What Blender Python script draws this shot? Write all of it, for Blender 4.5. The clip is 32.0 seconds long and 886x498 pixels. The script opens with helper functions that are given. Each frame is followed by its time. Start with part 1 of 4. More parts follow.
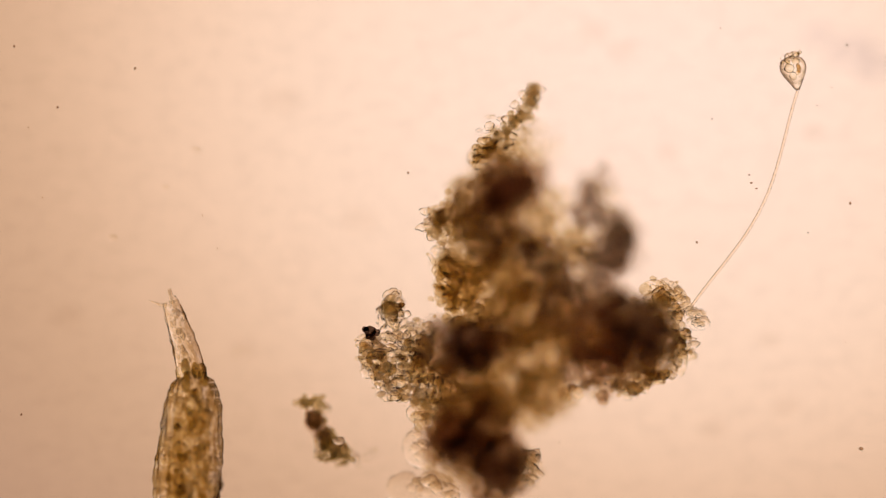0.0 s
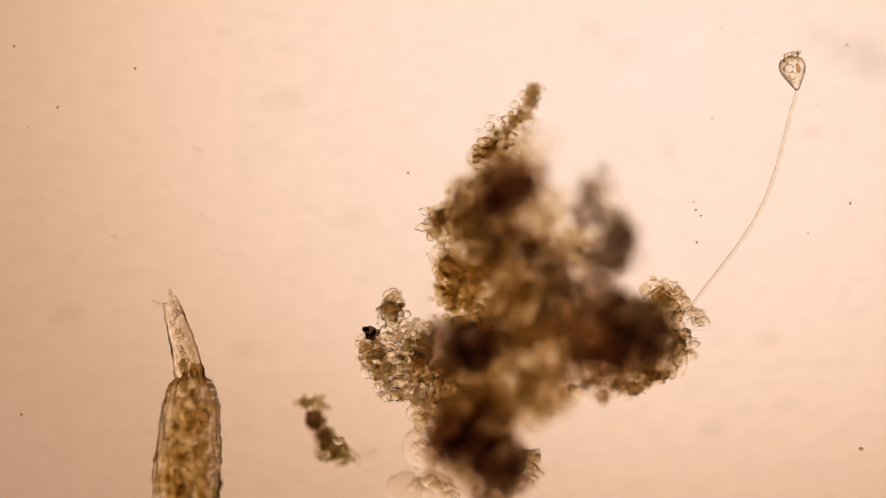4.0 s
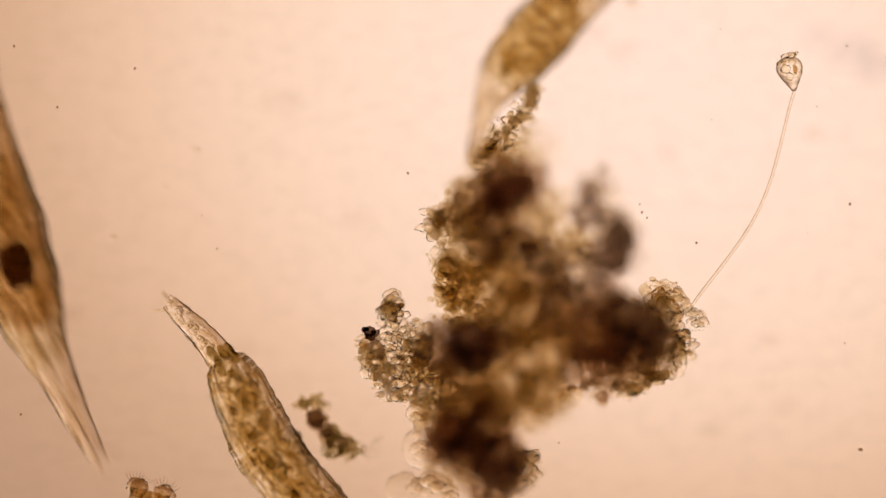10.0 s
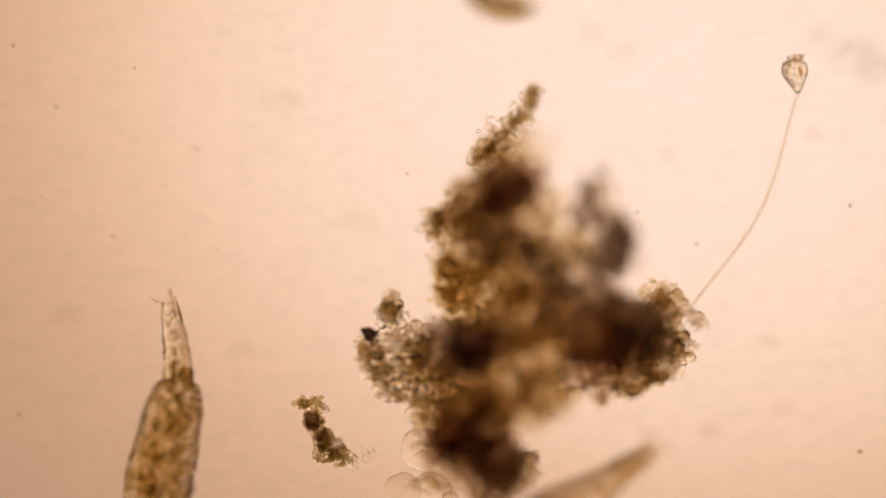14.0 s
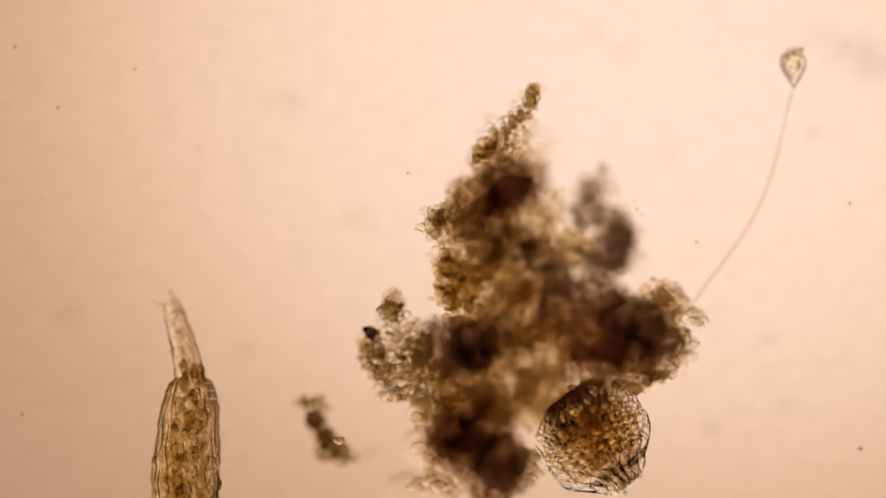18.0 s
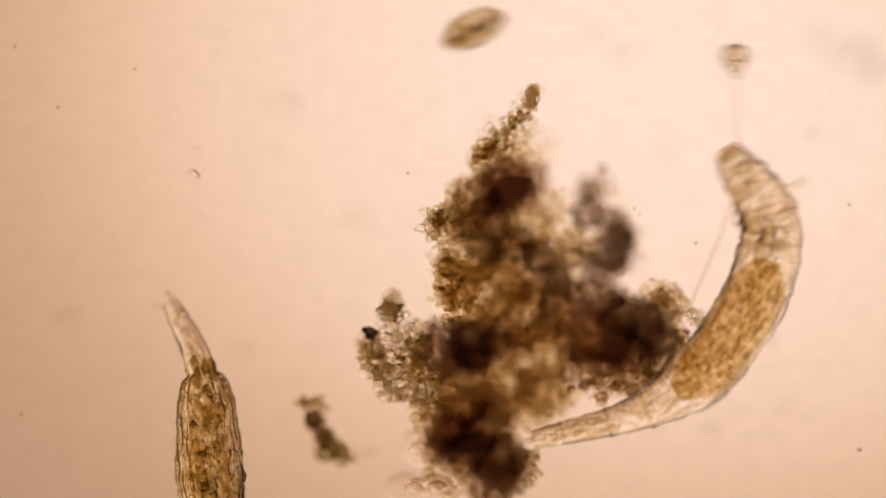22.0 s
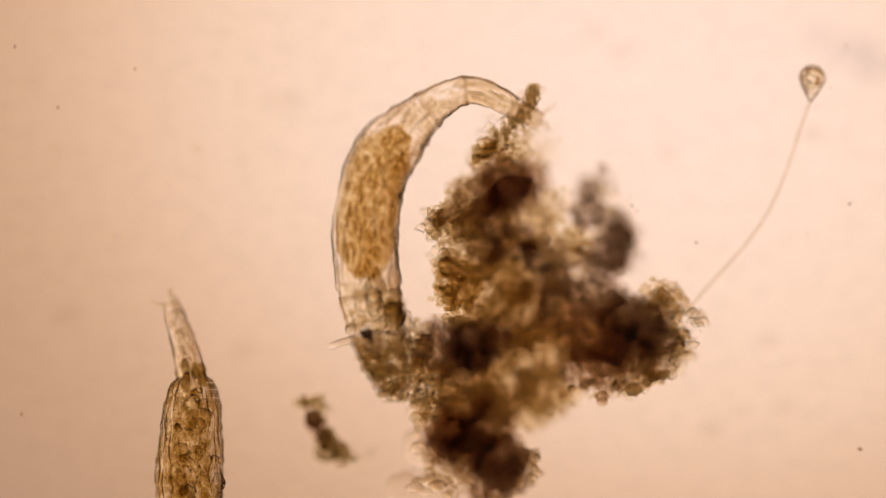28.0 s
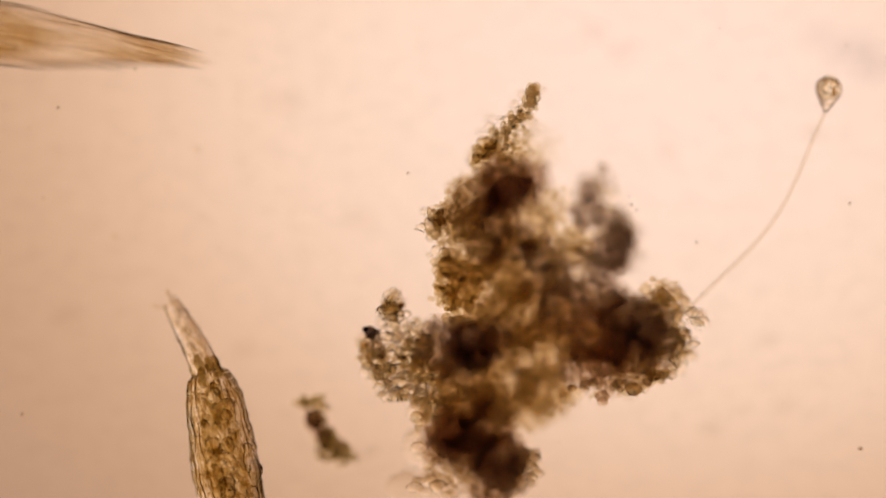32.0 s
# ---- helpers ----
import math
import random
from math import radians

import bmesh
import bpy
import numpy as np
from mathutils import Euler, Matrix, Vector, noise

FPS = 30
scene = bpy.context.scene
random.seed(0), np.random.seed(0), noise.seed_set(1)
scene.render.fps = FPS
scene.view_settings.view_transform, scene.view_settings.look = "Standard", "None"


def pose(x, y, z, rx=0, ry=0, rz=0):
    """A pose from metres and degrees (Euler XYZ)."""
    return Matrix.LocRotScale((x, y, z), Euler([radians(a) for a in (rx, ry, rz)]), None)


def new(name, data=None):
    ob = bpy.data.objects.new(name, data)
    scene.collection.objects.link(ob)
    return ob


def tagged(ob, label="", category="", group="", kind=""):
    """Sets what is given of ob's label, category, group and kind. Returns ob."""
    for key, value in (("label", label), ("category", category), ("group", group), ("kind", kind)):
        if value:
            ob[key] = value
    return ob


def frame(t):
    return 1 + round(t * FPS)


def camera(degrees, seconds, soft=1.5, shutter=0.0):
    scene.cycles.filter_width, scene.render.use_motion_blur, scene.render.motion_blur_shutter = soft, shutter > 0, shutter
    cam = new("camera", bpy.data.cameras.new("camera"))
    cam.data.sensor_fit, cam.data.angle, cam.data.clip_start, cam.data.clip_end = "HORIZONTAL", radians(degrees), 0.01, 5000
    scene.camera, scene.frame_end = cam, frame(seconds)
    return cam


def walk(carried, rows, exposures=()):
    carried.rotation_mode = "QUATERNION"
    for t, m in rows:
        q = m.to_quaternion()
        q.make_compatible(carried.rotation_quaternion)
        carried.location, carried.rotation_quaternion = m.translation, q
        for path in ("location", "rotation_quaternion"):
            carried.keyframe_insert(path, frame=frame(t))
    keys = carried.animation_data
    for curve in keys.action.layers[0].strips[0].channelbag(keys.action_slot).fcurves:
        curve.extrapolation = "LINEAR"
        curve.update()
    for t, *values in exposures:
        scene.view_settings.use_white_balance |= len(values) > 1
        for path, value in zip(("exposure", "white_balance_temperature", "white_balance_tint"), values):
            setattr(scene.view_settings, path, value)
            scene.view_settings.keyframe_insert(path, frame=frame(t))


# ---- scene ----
# A drop of pond water on a glass slide under a microscope, modelled 1000 : 1
# (one micrometre is one millimetre here); the field of view is 1 m wide.
FIELD = 1568.0          # plan units across the field, x to the right, y downwards
FOCUS = 0.05            # height of the sharp plane over the slide
DIST = 14.3             # from the sharp plane to the objective
UNIT = 1.0 / FIELD

cam = camera(math.degrees(2 * math.atan(0.5 / DIST)), 32.0, soft=1.1, shutter=1.3)
cam.data.dof.use_dof = True
cam.data.dof.focus_distance = DIST
cam.data.dof.aperture_fstop = 0.21


def at(x, y, z=FOCUS):
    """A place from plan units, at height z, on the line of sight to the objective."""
    k = UNIT * (DIST + FOCUS - z) / DIST
    return Vector(((x - 784.0) * k, (441.0 - y) * k, z))


def view(turn, dx=0.0, dy=0.0, lift=0.0):
    """The objective over the field; the stage is knocked by `turn` degrees about its clamp, and lift refocuses."""
    clamp = Vector(((200 - 784) * UNIT, (441 + 100) * UNIT, 0))
    m = Matrix.Translation(clamp) @ Matrix.Rotation(radians(-turn), 4, "Z") @ Matrix.Translation(-clamp)
    return m @ pose(-dx * UNIT, dy * UNIT, FOCUS + DIST + lift)


walk(cam, [(0, view(0)), (6.2, view(0)), (7, view(0.0)), (7.5, view(0.08)), (8, view(-0.12)), (8.5, view(-0.06)),
           (9, view(-0.02)), (9.5, view(-0.05, -2.5)), (10, view(-0.07)), (10.5, view(0.08)), (11, view(0.08)),
           (11.5, view(0, 0, 0, 0.008)), (12, view(0, 0, 0, 0.013)), (12.5, view(0, 0, 0, 0.006)), (12.8, view(0.1)), (13.0, view(0.4)), (13.2, view(0.38, 0, 0, -0.005)), (13.5, view(-0.33, 0, 0, -0.016)),
           (14, view(-0.2, 0, 0, -0.026)), (14.5, view(-0.05, 0, 0, -0.024)), (15.3, view(0, 0, 0, 0.005)), (16.5, view(0, 0, 0, 0.024)), (19.5, view(0, 0, 0, 0.025)), (20, view(-0.06, 0, 0, 0.025)), (21, view(0, 0, 0, 0.025)),
           (22, view(-0.1, 0, 0, 0.025)), (22.5, view(0, 0, 0, 0.025)), (28.5, view(-0.04, 0, 0, 0.025)), (29.0, view(0.22, 0, 0, 0.025)), (29.5, view(0, 0, 0, 0.025)),
           (30.0, view(0.04, 0, 0, 0.025)), (30.5, view(-0.3, 0, 0, 0.025)), (31, view(0, 0, 0, 0.025)), (32, view(0, 0, 0, 0.025))],
     exposures=[(0, 0.035), (14.5, 0.035), (16.5, -0.005), (32, -0.005)])

scene.cycles.transparent_max_bounces = 96
scene.cycles.max_bounces = 64
scene.cycles.transmission_bounces = 64

# ---- light: the lamp below the stage, and an added dim fill ----
world = bpy.data.worlds.new("ambient_fill")
scene.world = world
world.use_nodes = True
wbg = world.node_tree.nodes["Background"]
# even warm fill from all round, added so the dense clots stay brown
wbg.inputs[0].default_value = (1.0, 0.86, 0.72, 1)
wbg.inputs[1].default_value = 0.2


# ---- materials ----
class Mat:
    """A small helper round a node tree."""

    def __init__(self, name, rest=False):
        self.rest = rest
        self.m = bpy.data.materials.new(name)
        self.m.use_nodes = True
        self.t = self.m.node_tree
        self.t.nodes.clear()
        self.out = self.add("ShaderNodeOutputMaterial")

    def add(self, kind, **values):
        n = self.t.nodes.new(kind)
        for k, v in values.items():
            n.inputs[k.replace("_", " ")].default_value = v
        return n

    def link(self, a, b):
        self.t.links.new(a, b)

    def noise(self, scale, detail=3.0, rough=0.6, seed=0.0, stretch=(1, 1, 1)):
        if self.rest:
            # the grain of an animal's skin runs on from ring to ring
            co = self.add("ShaderNodeAttribute")
            co.attribute_name = "rest"
        else:
            co = self.add("ShaderNodeTexCoord")
        mp = self.add("ShaderNodeMapping")
        mp.inputs["Location"].default_value = (seed, seed * 0.7, 0)
        mp.inputs["Scale"].default_value = stretch
        n = self.add("ShaderNodeTexNoise", Scale=scale, Detail=detail, Roughness=rough)
        self.link(co.outputs["Vector" if self.rest else "Object"], mp.inputs["Vector"])
        self.link(mp.outputs[0], n.inputs["Vector"])
        return n.outputs["Fac"]

    def ramp(self, src, *stops):
        r = self.add("ShaderNodeValToRGB")
        e = r.color_ramp.elements
        while len(e) < len(stops):
            e.new(0.5)
        for el, (p, c) in zip(e, stops):
            el.position = p
            el.color = (*c, 1) if len(c) == 3 else c
        self.link(src, r.inputs[0])
        return r.outputs[0]

    def bump(self, src, strength, distance):
        b = self.add("ShaderNodeBump", Strength=strength, Distance=distance)
        self.link(src, b.inputs["Height"])
        return b.outputs[0]

    def mix(self, a, b, fac):
        n = self.add("ShaderNodeMixShader")
        if isinstance(fac, float):
            n.inputs[0].default_value = fac
        else:
            self.link(fac, n.inputs[0])
        self.link(a, n.inputs[1])
        self.link(b, n.inputs[2])
        return n.outputs[0]

    def done(self, shader):
        self.link(shader, self.out.inputs[0])
        return self.m


def grey(v):
    return (v, v, v)


def clear_flesh(name, ior, light, dark, scale, bump, body=0.0, seed=0.0, stretch=(1, 1, 1), strength=0.5, crease_shade=0.0, rest=False):
    """Living, see-through tissue: bends light like a weak lens, grainy, tinted, with the shading of fine creases
    painted in.
    """
    k = Mat(name, rest)
    fine = k.noise(scale, 4, 0.65, seed, stretch)
    wide = k.noise(scale * 0.3, 2, 0.5, seed + 3, stretch)
    tint = k.ramp(fine, (0.34, dark), (0.58, light))
    # dark lines in the tint stand in for the shading of creases
    if crease_shade:
        c = tuple(1 - (1 - d) * crease_shade for d in dark)
        thin = k.ramp(k.noise(scale * 0.55, 3, 0.55, seed + 8, stretch), (0.42, (1, 1, 1)), (0.47, c), (0.5, c), (0.54, (1, 1, 1)))
        lines = [thin]
        if rest:
            lines.append(k.ramp(k.noise(scale * 1.2, 2, 0.5, seed + 11, (stretch[0] * 1.6, 0.8, 0.8)), (0.43, (1, 1, 1)), (0.48, c), (0.5, c), (0.55, (1, 1, 1))))
        for line in lines:
            m = k.add("ShaderNodeMixRGB")
            m.blend_type = "MULTIPLY"
            m.inputs[0].default_value = 1.0
            k.link(tint, m.inputs[1])
            k.link(line, m.inputs[2])
            tint = m.outputs[0]
    r = k.add("ShaderNodeBsdfRefraction", Roughness=0.03, IOR=ior)
    k.link(tint, r.inputs["Color"])
    k.link(k.bump(fine, strength, bump), r.inputs["Normal"])
    if not body:
        return k.done(r.outputs[0])
    d = k.add("ShaderNodeBsdfDiffuse")
    k.link(k.ramp(wide, (0.3, dark), (0.7, light)), d.inputs["Color"])
    return k.done(k.mix(r.outputs[0], d.outputs[0], body))


def stain(name, light, dark, scale, body, lo=0.35, hi=0.65, seed=0.0, stretch=(1, 1, 1), brown=(0.16, 0.09, 0.045), rest=False):
    """Soft matter that soaks up light without bending it; body = how much of it is solid."""
    k = Mat(name, rest)
    fine = k.noise(scale, 4, 0.65, seed, stretch)
    wide = k.noise(scale * 0.2, 2, 0.5, seed + 5, stretch)
    t = k.add("ShaderNodeBsdfTransparent")
    k.link(k.ramp(fine, (lo, dark), (hi, light)), t.inputs["Color"])
    d = k.add("ShaderNodeBsdfDiffuse")
    k.link(k.ramp(fine, (0.3, tuple(c * 0.6 for c in brown)), (0.7, brown)), d.inputs["Color"])
    m = k.ramp(wide, (0.35, grey(body[0])), (0.65, grey(body[1])))
    return k.done(k.mix(t.outputs[0], d.outputs[0], m))


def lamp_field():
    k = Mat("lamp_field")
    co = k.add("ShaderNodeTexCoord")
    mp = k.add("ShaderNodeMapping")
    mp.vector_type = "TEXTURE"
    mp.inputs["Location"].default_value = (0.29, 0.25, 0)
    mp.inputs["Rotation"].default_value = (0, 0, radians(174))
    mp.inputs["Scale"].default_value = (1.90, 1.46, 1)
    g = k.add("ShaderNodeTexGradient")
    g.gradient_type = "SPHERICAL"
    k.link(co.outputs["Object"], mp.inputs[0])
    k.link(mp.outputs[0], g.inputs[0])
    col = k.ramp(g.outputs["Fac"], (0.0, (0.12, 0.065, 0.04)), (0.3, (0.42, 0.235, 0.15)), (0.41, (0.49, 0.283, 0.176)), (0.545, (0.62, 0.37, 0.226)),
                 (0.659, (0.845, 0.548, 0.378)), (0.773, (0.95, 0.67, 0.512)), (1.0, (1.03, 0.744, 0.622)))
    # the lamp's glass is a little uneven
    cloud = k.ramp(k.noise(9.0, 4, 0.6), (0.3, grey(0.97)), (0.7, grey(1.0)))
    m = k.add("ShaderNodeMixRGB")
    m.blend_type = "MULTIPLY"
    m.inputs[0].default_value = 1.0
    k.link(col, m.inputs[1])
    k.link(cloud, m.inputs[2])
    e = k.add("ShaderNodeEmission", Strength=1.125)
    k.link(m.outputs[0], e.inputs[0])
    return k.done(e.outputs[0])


def pane_glass():
    """Clear glass under a thin, faintly smeared film of water."""
    k = Mat("pane_glass")
    t = k.add("ShaderNodeBsdfTransparent")
    film = k.ramp(k.noise(42.0, 5, 0.66, stretch=(0.8, 1.2, 1)), (0.36, (0.955, 0.952, 0.95)), (0.5, grey(0.985)), (0.66, grey(1.0)))
    k.link(film, t.inputs["Color"])
    g = k.add("ShaderNodeBsdfGlossy", Color=(1, 1, 1, 1), Roughness=0.05)
    return k.done(k.mix(t.outputs[0], g.outputs[0], 0.01))


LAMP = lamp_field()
GLASS = pane_glass()
CUTICLE = clear_flesh("cuticle", 1.065, (1.0, 0.997, 0.985), (0.978, 0.962, 0.93), 85, 0.006, 0.0, stretch=(0.35, 1, 1), strength=0.8, crease_shade=2.6, rest=True)
TRUNK = clear_flesh("trunk_tissue", 1.075, (1.0, 0.995, 0.97), (0.91, 0.87, 0.77), 95, 0.009, 0.0, 2.0, stretch=(0.3, 1, 1), strength=0.9, crease_shade=2.0, rest=True)
GUT = stain("gut", (0.91, 0.845, 0.69), (0.785, 0.695, 0.5), 190, (0.0, 0.02), 0.36, 0.64, brown=(0.3, 0.18, 0.06), stretch=(0.45, 1, 1), rest=True)
NECK = clear_flesh("neck_tissue", 1.07, (1.0, 0.99, 0.965), (0.955, 0.935, 0.89), 90, 0.008, 0.0, 5.0, strength=0.6, stretch=(1.2, 0.45, 0.45), crease_shade=2.6, rest=True)
GUTGRAIN = stain("gut_grain", (0.97, 0.94, 0.85), (0.86, 0.8, 0.64), 75, (0.0, 0.03), brown=(0.2, 0.13, 0.04))
FOLD = stain("cuticle_fold", (0.84, 0.76, 0.64), (0.5, 0.41, 0.3), 60, (0.0, 0.06), brown=(0.1, 0.06, 0.03))
CILIA = stain("cilia", (0.85, 0.76, 0.64), (0.62, 0.5, 0.36), 60, (0.02, 0.1))
ORGAN = stain("organ", (0.8, 0.66, 0.46), (0.55, 0.42, 0.26), 60, (0.0, 0.2), brown=(0.06, 0.03, 0.02))
OLIVE = stain("olive_organ", (0.9, 0.84, 0.66), (0.68, 0.6, 0.38), 60, (0.0, 0.1), brown=(0.1, 0.07, 0.03))
VESICLE = clear_flesh("vesicle", 1.045, (1.0, 0.998, 0.985), (0.98, 0.96, 0.915), 2.4, 0.15, 0.0, 4.0, strength=0.4, crease_shade=1.6)
CLEARBIT = clear_flesh("clear_organ", 1.07, (1.0, 0.995, 0.98), (0.94, 0.905, 0.83), 80, 0.004, 0.0, 4.0, strength=0.6)
BULGE = clear_flesh("clear_bulge", 1.06, (1.0, 0.998, 0.98), (0.97, 0.95, 0.9), 34, 0.003, 0.0, 9.0, strength=0.5, crease_shade=1.2)
BROWNBIT = clear_flesh("brown_vesicle", 1.05, (0.9, 0.85, 0.77), (0.68, 0.61, 0.53), 40, 0.003, 0.0, 3.0, strength=0.4)
DARKMEAL = stain("dark_meal", (0.5, 0.38, 0.27), (0.25, 0.17, 0.11), 50, (0.0, 0.25), brown=(0.06, 0.035, 0.02))
JELLY = stain("floc_jelly", (0.955, 0.928, 0.875), (0.885, 0.842, 0.765), 60, (0.0, 0.05), 0.4, 0.6, 1.0, brown=(0.24, 0.16, 0.07))
AMBER = stain("amber_floc", (0.97, 0.945, 0.88), (0.845, 0.785, 0.65), 80, (0.0, 0.05), 0.35, 0.62, 1.0, brown=(0.24, 0.16, 0.07))
DARK = stain("dark_floc", (0.93, 0.9, 0.865), (0.805, 0.745, 0.69), 40, (0.0, 0.12), 0.35, 0.65, 2.0, brown=(0.19, 0.115, 0.078))
BLACK = stain("dark_grit", (0.55, 0.47, 0.43), (0.26, 0.21, 0.2), 60, (0.0, 0.1), brown=(0.02, 0.014, 0.012))
GRAIN = stain("fine_grain", (0.78, 0.7, 0.62), (0.6, 0.52, 0.45), 60, (0.0, 0.08), brown=(0.1, 0.07, 0.05))
GREEN = stain("green_floc", (0.93, 0.905, 0.81), (0.72, 0.67, 0.52), 60, (0.0, 0.05), brown=(0.09, 0.08, 0.02))
BELL = clear_flesh("bell_flesh", 1.18, (1.0, 1.0, 0.985), (0.992, 0.982, 0.94), 90, 0.006, 0.0, 6.0, strength=0.6)
STALK = clear_flesh("stalk", 1.17, (1.0, 0.98, 0.94), (0.96, 0.93, 0.87), 120, 0.001, 0.0, 7.0)
CELL = clear_flesh("ciliate_flesh", 1.07, (0.86, 0.83, 0.72), (0.55, 0.5, 0.4), 60, 0.006, 0.03, 8.0, stretch=(0.25, 1, 1), crease_shade=1.0)
AMBERCELL = clear_flesh("amber_ciliate_flesh", 1.06, (0.88, 0.83, 0.68), (0.6, 0.52, 0.37), 60, 0.006, 0.03, 8.0, stretch=(0.25, 1, 1), crease_shade=1.0)
HAZE = stain("film_smear", (0.99, 0.987, 0.983), (0.965, 0.955, 0.945), 14, (0.0, 0.01))
BUBBLE = clear_flesh("clear_bubble", 1.03, (0.995, 0.985, 0.965), (0.97, 0.95, 0.91), 20, 0.0005, 0.0, 3.0, strength=0.2)
PALE = clear_flesh("pale_flake", 1.02, (1.0, 0.995, 0.985), (0.965, 0.95, 0.92), 50, 0.002, 0.0)
SMUDGE = stain("grey_smudge", (0.975, 0.975, 0.98), (0.92, 0.915, 0.93), 14, (0.0, 0.01))
PALEGUT = stain("pale_gut", (0.998, 0.985, 0.925), (0.825, 0.75, 0.565), 95, (0.0, 0.01), 0.4, 0.6, brown=(0.3, 0.18, 0.05), stretch=(0.8, 1, 1), rest=True)
GREYGUT = stain("grey_gut", (0.965, 0.945, 0.885), (0.82, 0.785, 0.69), 90, (0.0, 0.02), 0.4, 0.6, brown=(0.2, 0.14, 0.08), stretch=(0.12, 1, 1), rest=True)
BROWNGUT = stain("brown_gut", (0.96, 0.895, 0.78), (0.76, 0.65, 0.5), 80, (0.0, 0.02), 0.4, 0.6, brown=(0.2, 0.12, 0.06), stretch=(0.35, 1, 1), rest=True)


# ---- building helpers ----
def part(name, bm, material, parent=None, label="", along=0.0):
    """Links a bmesh as one mesh object under a thing or a part."""
    me = bpy.data.meshes.new(name)
    bm.to_mesh(me)
    bm.free()
    for p in me.polygons:
        p.use_smooth = True
    me.materials.append(material)
    if along:
        co = np.empty(len(me.vertices) * 3, dtype=np.float32)
        me.vertices.foreach_get("co", co)
        co[0::3] += along
        me.attributes.new("rest", "FLOAT_VECTOR", "POINT").data.foreach_set("vector", co)
    ob = new(name, me)
    ob.parent = parent
    if label:
        tagged(ob, label)
    return ob


def shared(name, mesh, m, parent):
    ob = new(name, mesh)
    ob.parent = parent
    ob.matrix_basis = m
    return ob


def lathe(bm, stops, sides=14, flat=1.0, rough=0.0, seed=0.0):
    """A closed body of revolution along x; stops: (x, radius). flat squeezes it in z."""
    rings = []
    for x, r in stops:
        ring = []
        for i in range(sides):
            a = 2 * math.pi * i / sides
            k = 1 + rough * noise.noise(Vector((x * 22 + seed, math.cos(a) * 1.6 + 7, math.sin(a) * 1.6)))
            ring.append(bm.verts.new((x, r * k * math.cos(a), r * k * flat * math.sin(a))))
        rings.append(ring)
    for a, b in zip(rings, rings[1:]):
        for i in range(sides):
            j = (i + 1) % sides
            bm.faces.new((a[i], a[j], b[j], b[i]))
    bm.faces.new(rings[0][::-1])
    bm.faces.new(rings[-1])
    bmesh.ops.recalc_face_normals(bm, faces=bm.faces[:])
    return bm


def tube(bm, points, radius, sides=5, taper=1.0):
    """A thin closed tube through points."""
    pts = [Vector(p) for p in points]
    rings = []
    for i, p in enumerate(pts):
        d = (pts[min(i + 1, len(pts) - 1)] - pts[max(i - 1, 0)]).normalized()
        u = d.orthogonal().normalized()
        v = d.cross(u)
        r = radius * (1 + (taper - 1) * i / (len(pts) - 1))
        rings.append([bm.verts.new(p + r * (u * math.cos(2 * math.pi * k / sides) + v * math.sin(2 * math.pi * k / sides))) for k in range(sides)])
    for a, b in zip(rings, rings[1:]):
        for i in range(sides):
            j = (i + 1) % sides
            bm.faces.new((a[i], a[j], b[j], b[i]))
    bm.faces.new(rings[0][::-1])
    bm.faces.new(rings[-1])
    return bm


def ball(level):
    bm = bmesh.new()
    bmesh.ops.create_icosphere(bm, subdivisions=level, radius=1.0)
    bm.verts.index_update()
    made = [v.co.normalized() for v in bm.verts], [tuple(v.index for v in f.verts) for f in bm.faces]
    bm.free()
    return made


BALLS = {k: ball(k) for k in (1, 2, 3, 4)}


class Heap:
    """Gathers uneven lumps for one mesh."""

    def __init__(self):
        self.verts, self.faces = [], []

    def lump(self, centre, radius, rough=0.3, squash=(1, 1, 1), level=2, seed=0.0, freq=1.6):
        at0 = len(self.verts)
        c, shift = Vector(centre), Vector((seed, seed * 1.7, -seed))
        verts, faces = BALLS[level]
        for n in verts:
            k = radius * (1 + rough * noise.fractal(n * freq + shift, 0.7, 2.0, 3))
            self.verts.append((c.x + n.x * squash[0] * k, c.y + n.y * squash[1] * k, c.z + n.z * squash[2] * k))
        self.faces.extend(tuple(i + at0 for i in f) for f in faces)
        return self

    def part(self, name, material, parent=None, label="", kind=""):
        me = bpy.data.meshes.new(name)
        me.from_pydata(self.verts, [], self.faces)
        me.polygons.foreach_set("use_smooth", [True] * len(self.faces))
        me.materials.append(material)
        ob = new(name, me)
        ob.parent = parent
        return tagged(ob, label, kind=kind)


def lump(bm, *args, **more):
    """An uneven rounded lump in a bmesh."""
    h = Heap().lump(*args, **more)
    verts = [bm.verts.new(v) for v in h.verts]
    for f in h.faces:
        bm.faces.new([verts[i] for i in f])
    return bm


def thing(name, label, category, place=(0, 0, 0), group="", kind=""):
    ob = new(name)
    ob.location = place
    ob.empty_display_size = 0.02
    return tagged(ob, label, category, group, kind)


# ---- setting ----
def setting():
    bm = bmesh.new()
    bmesh.ops.create_cube(bm, size=1.0)
    for v in bm.verts:
        v.co = Vector((v.co.x * 3.2, v.co.y * 2.4, v.co.z * 0.3 - 0.15))
    bmesh.ops.bevel(bm, geom=bm.edges[:], offset=0.02, segments=2, affect="EDGES")
    slide = part("ground", bm, GLASS)
    tagged(slide, "clear glass microscope slide under the water drop", "slide", kind="structure")
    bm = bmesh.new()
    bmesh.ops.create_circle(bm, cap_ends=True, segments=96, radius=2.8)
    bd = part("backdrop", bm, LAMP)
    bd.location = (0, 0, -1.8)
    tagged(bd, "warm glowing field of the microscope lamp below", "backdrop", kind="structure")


setting()


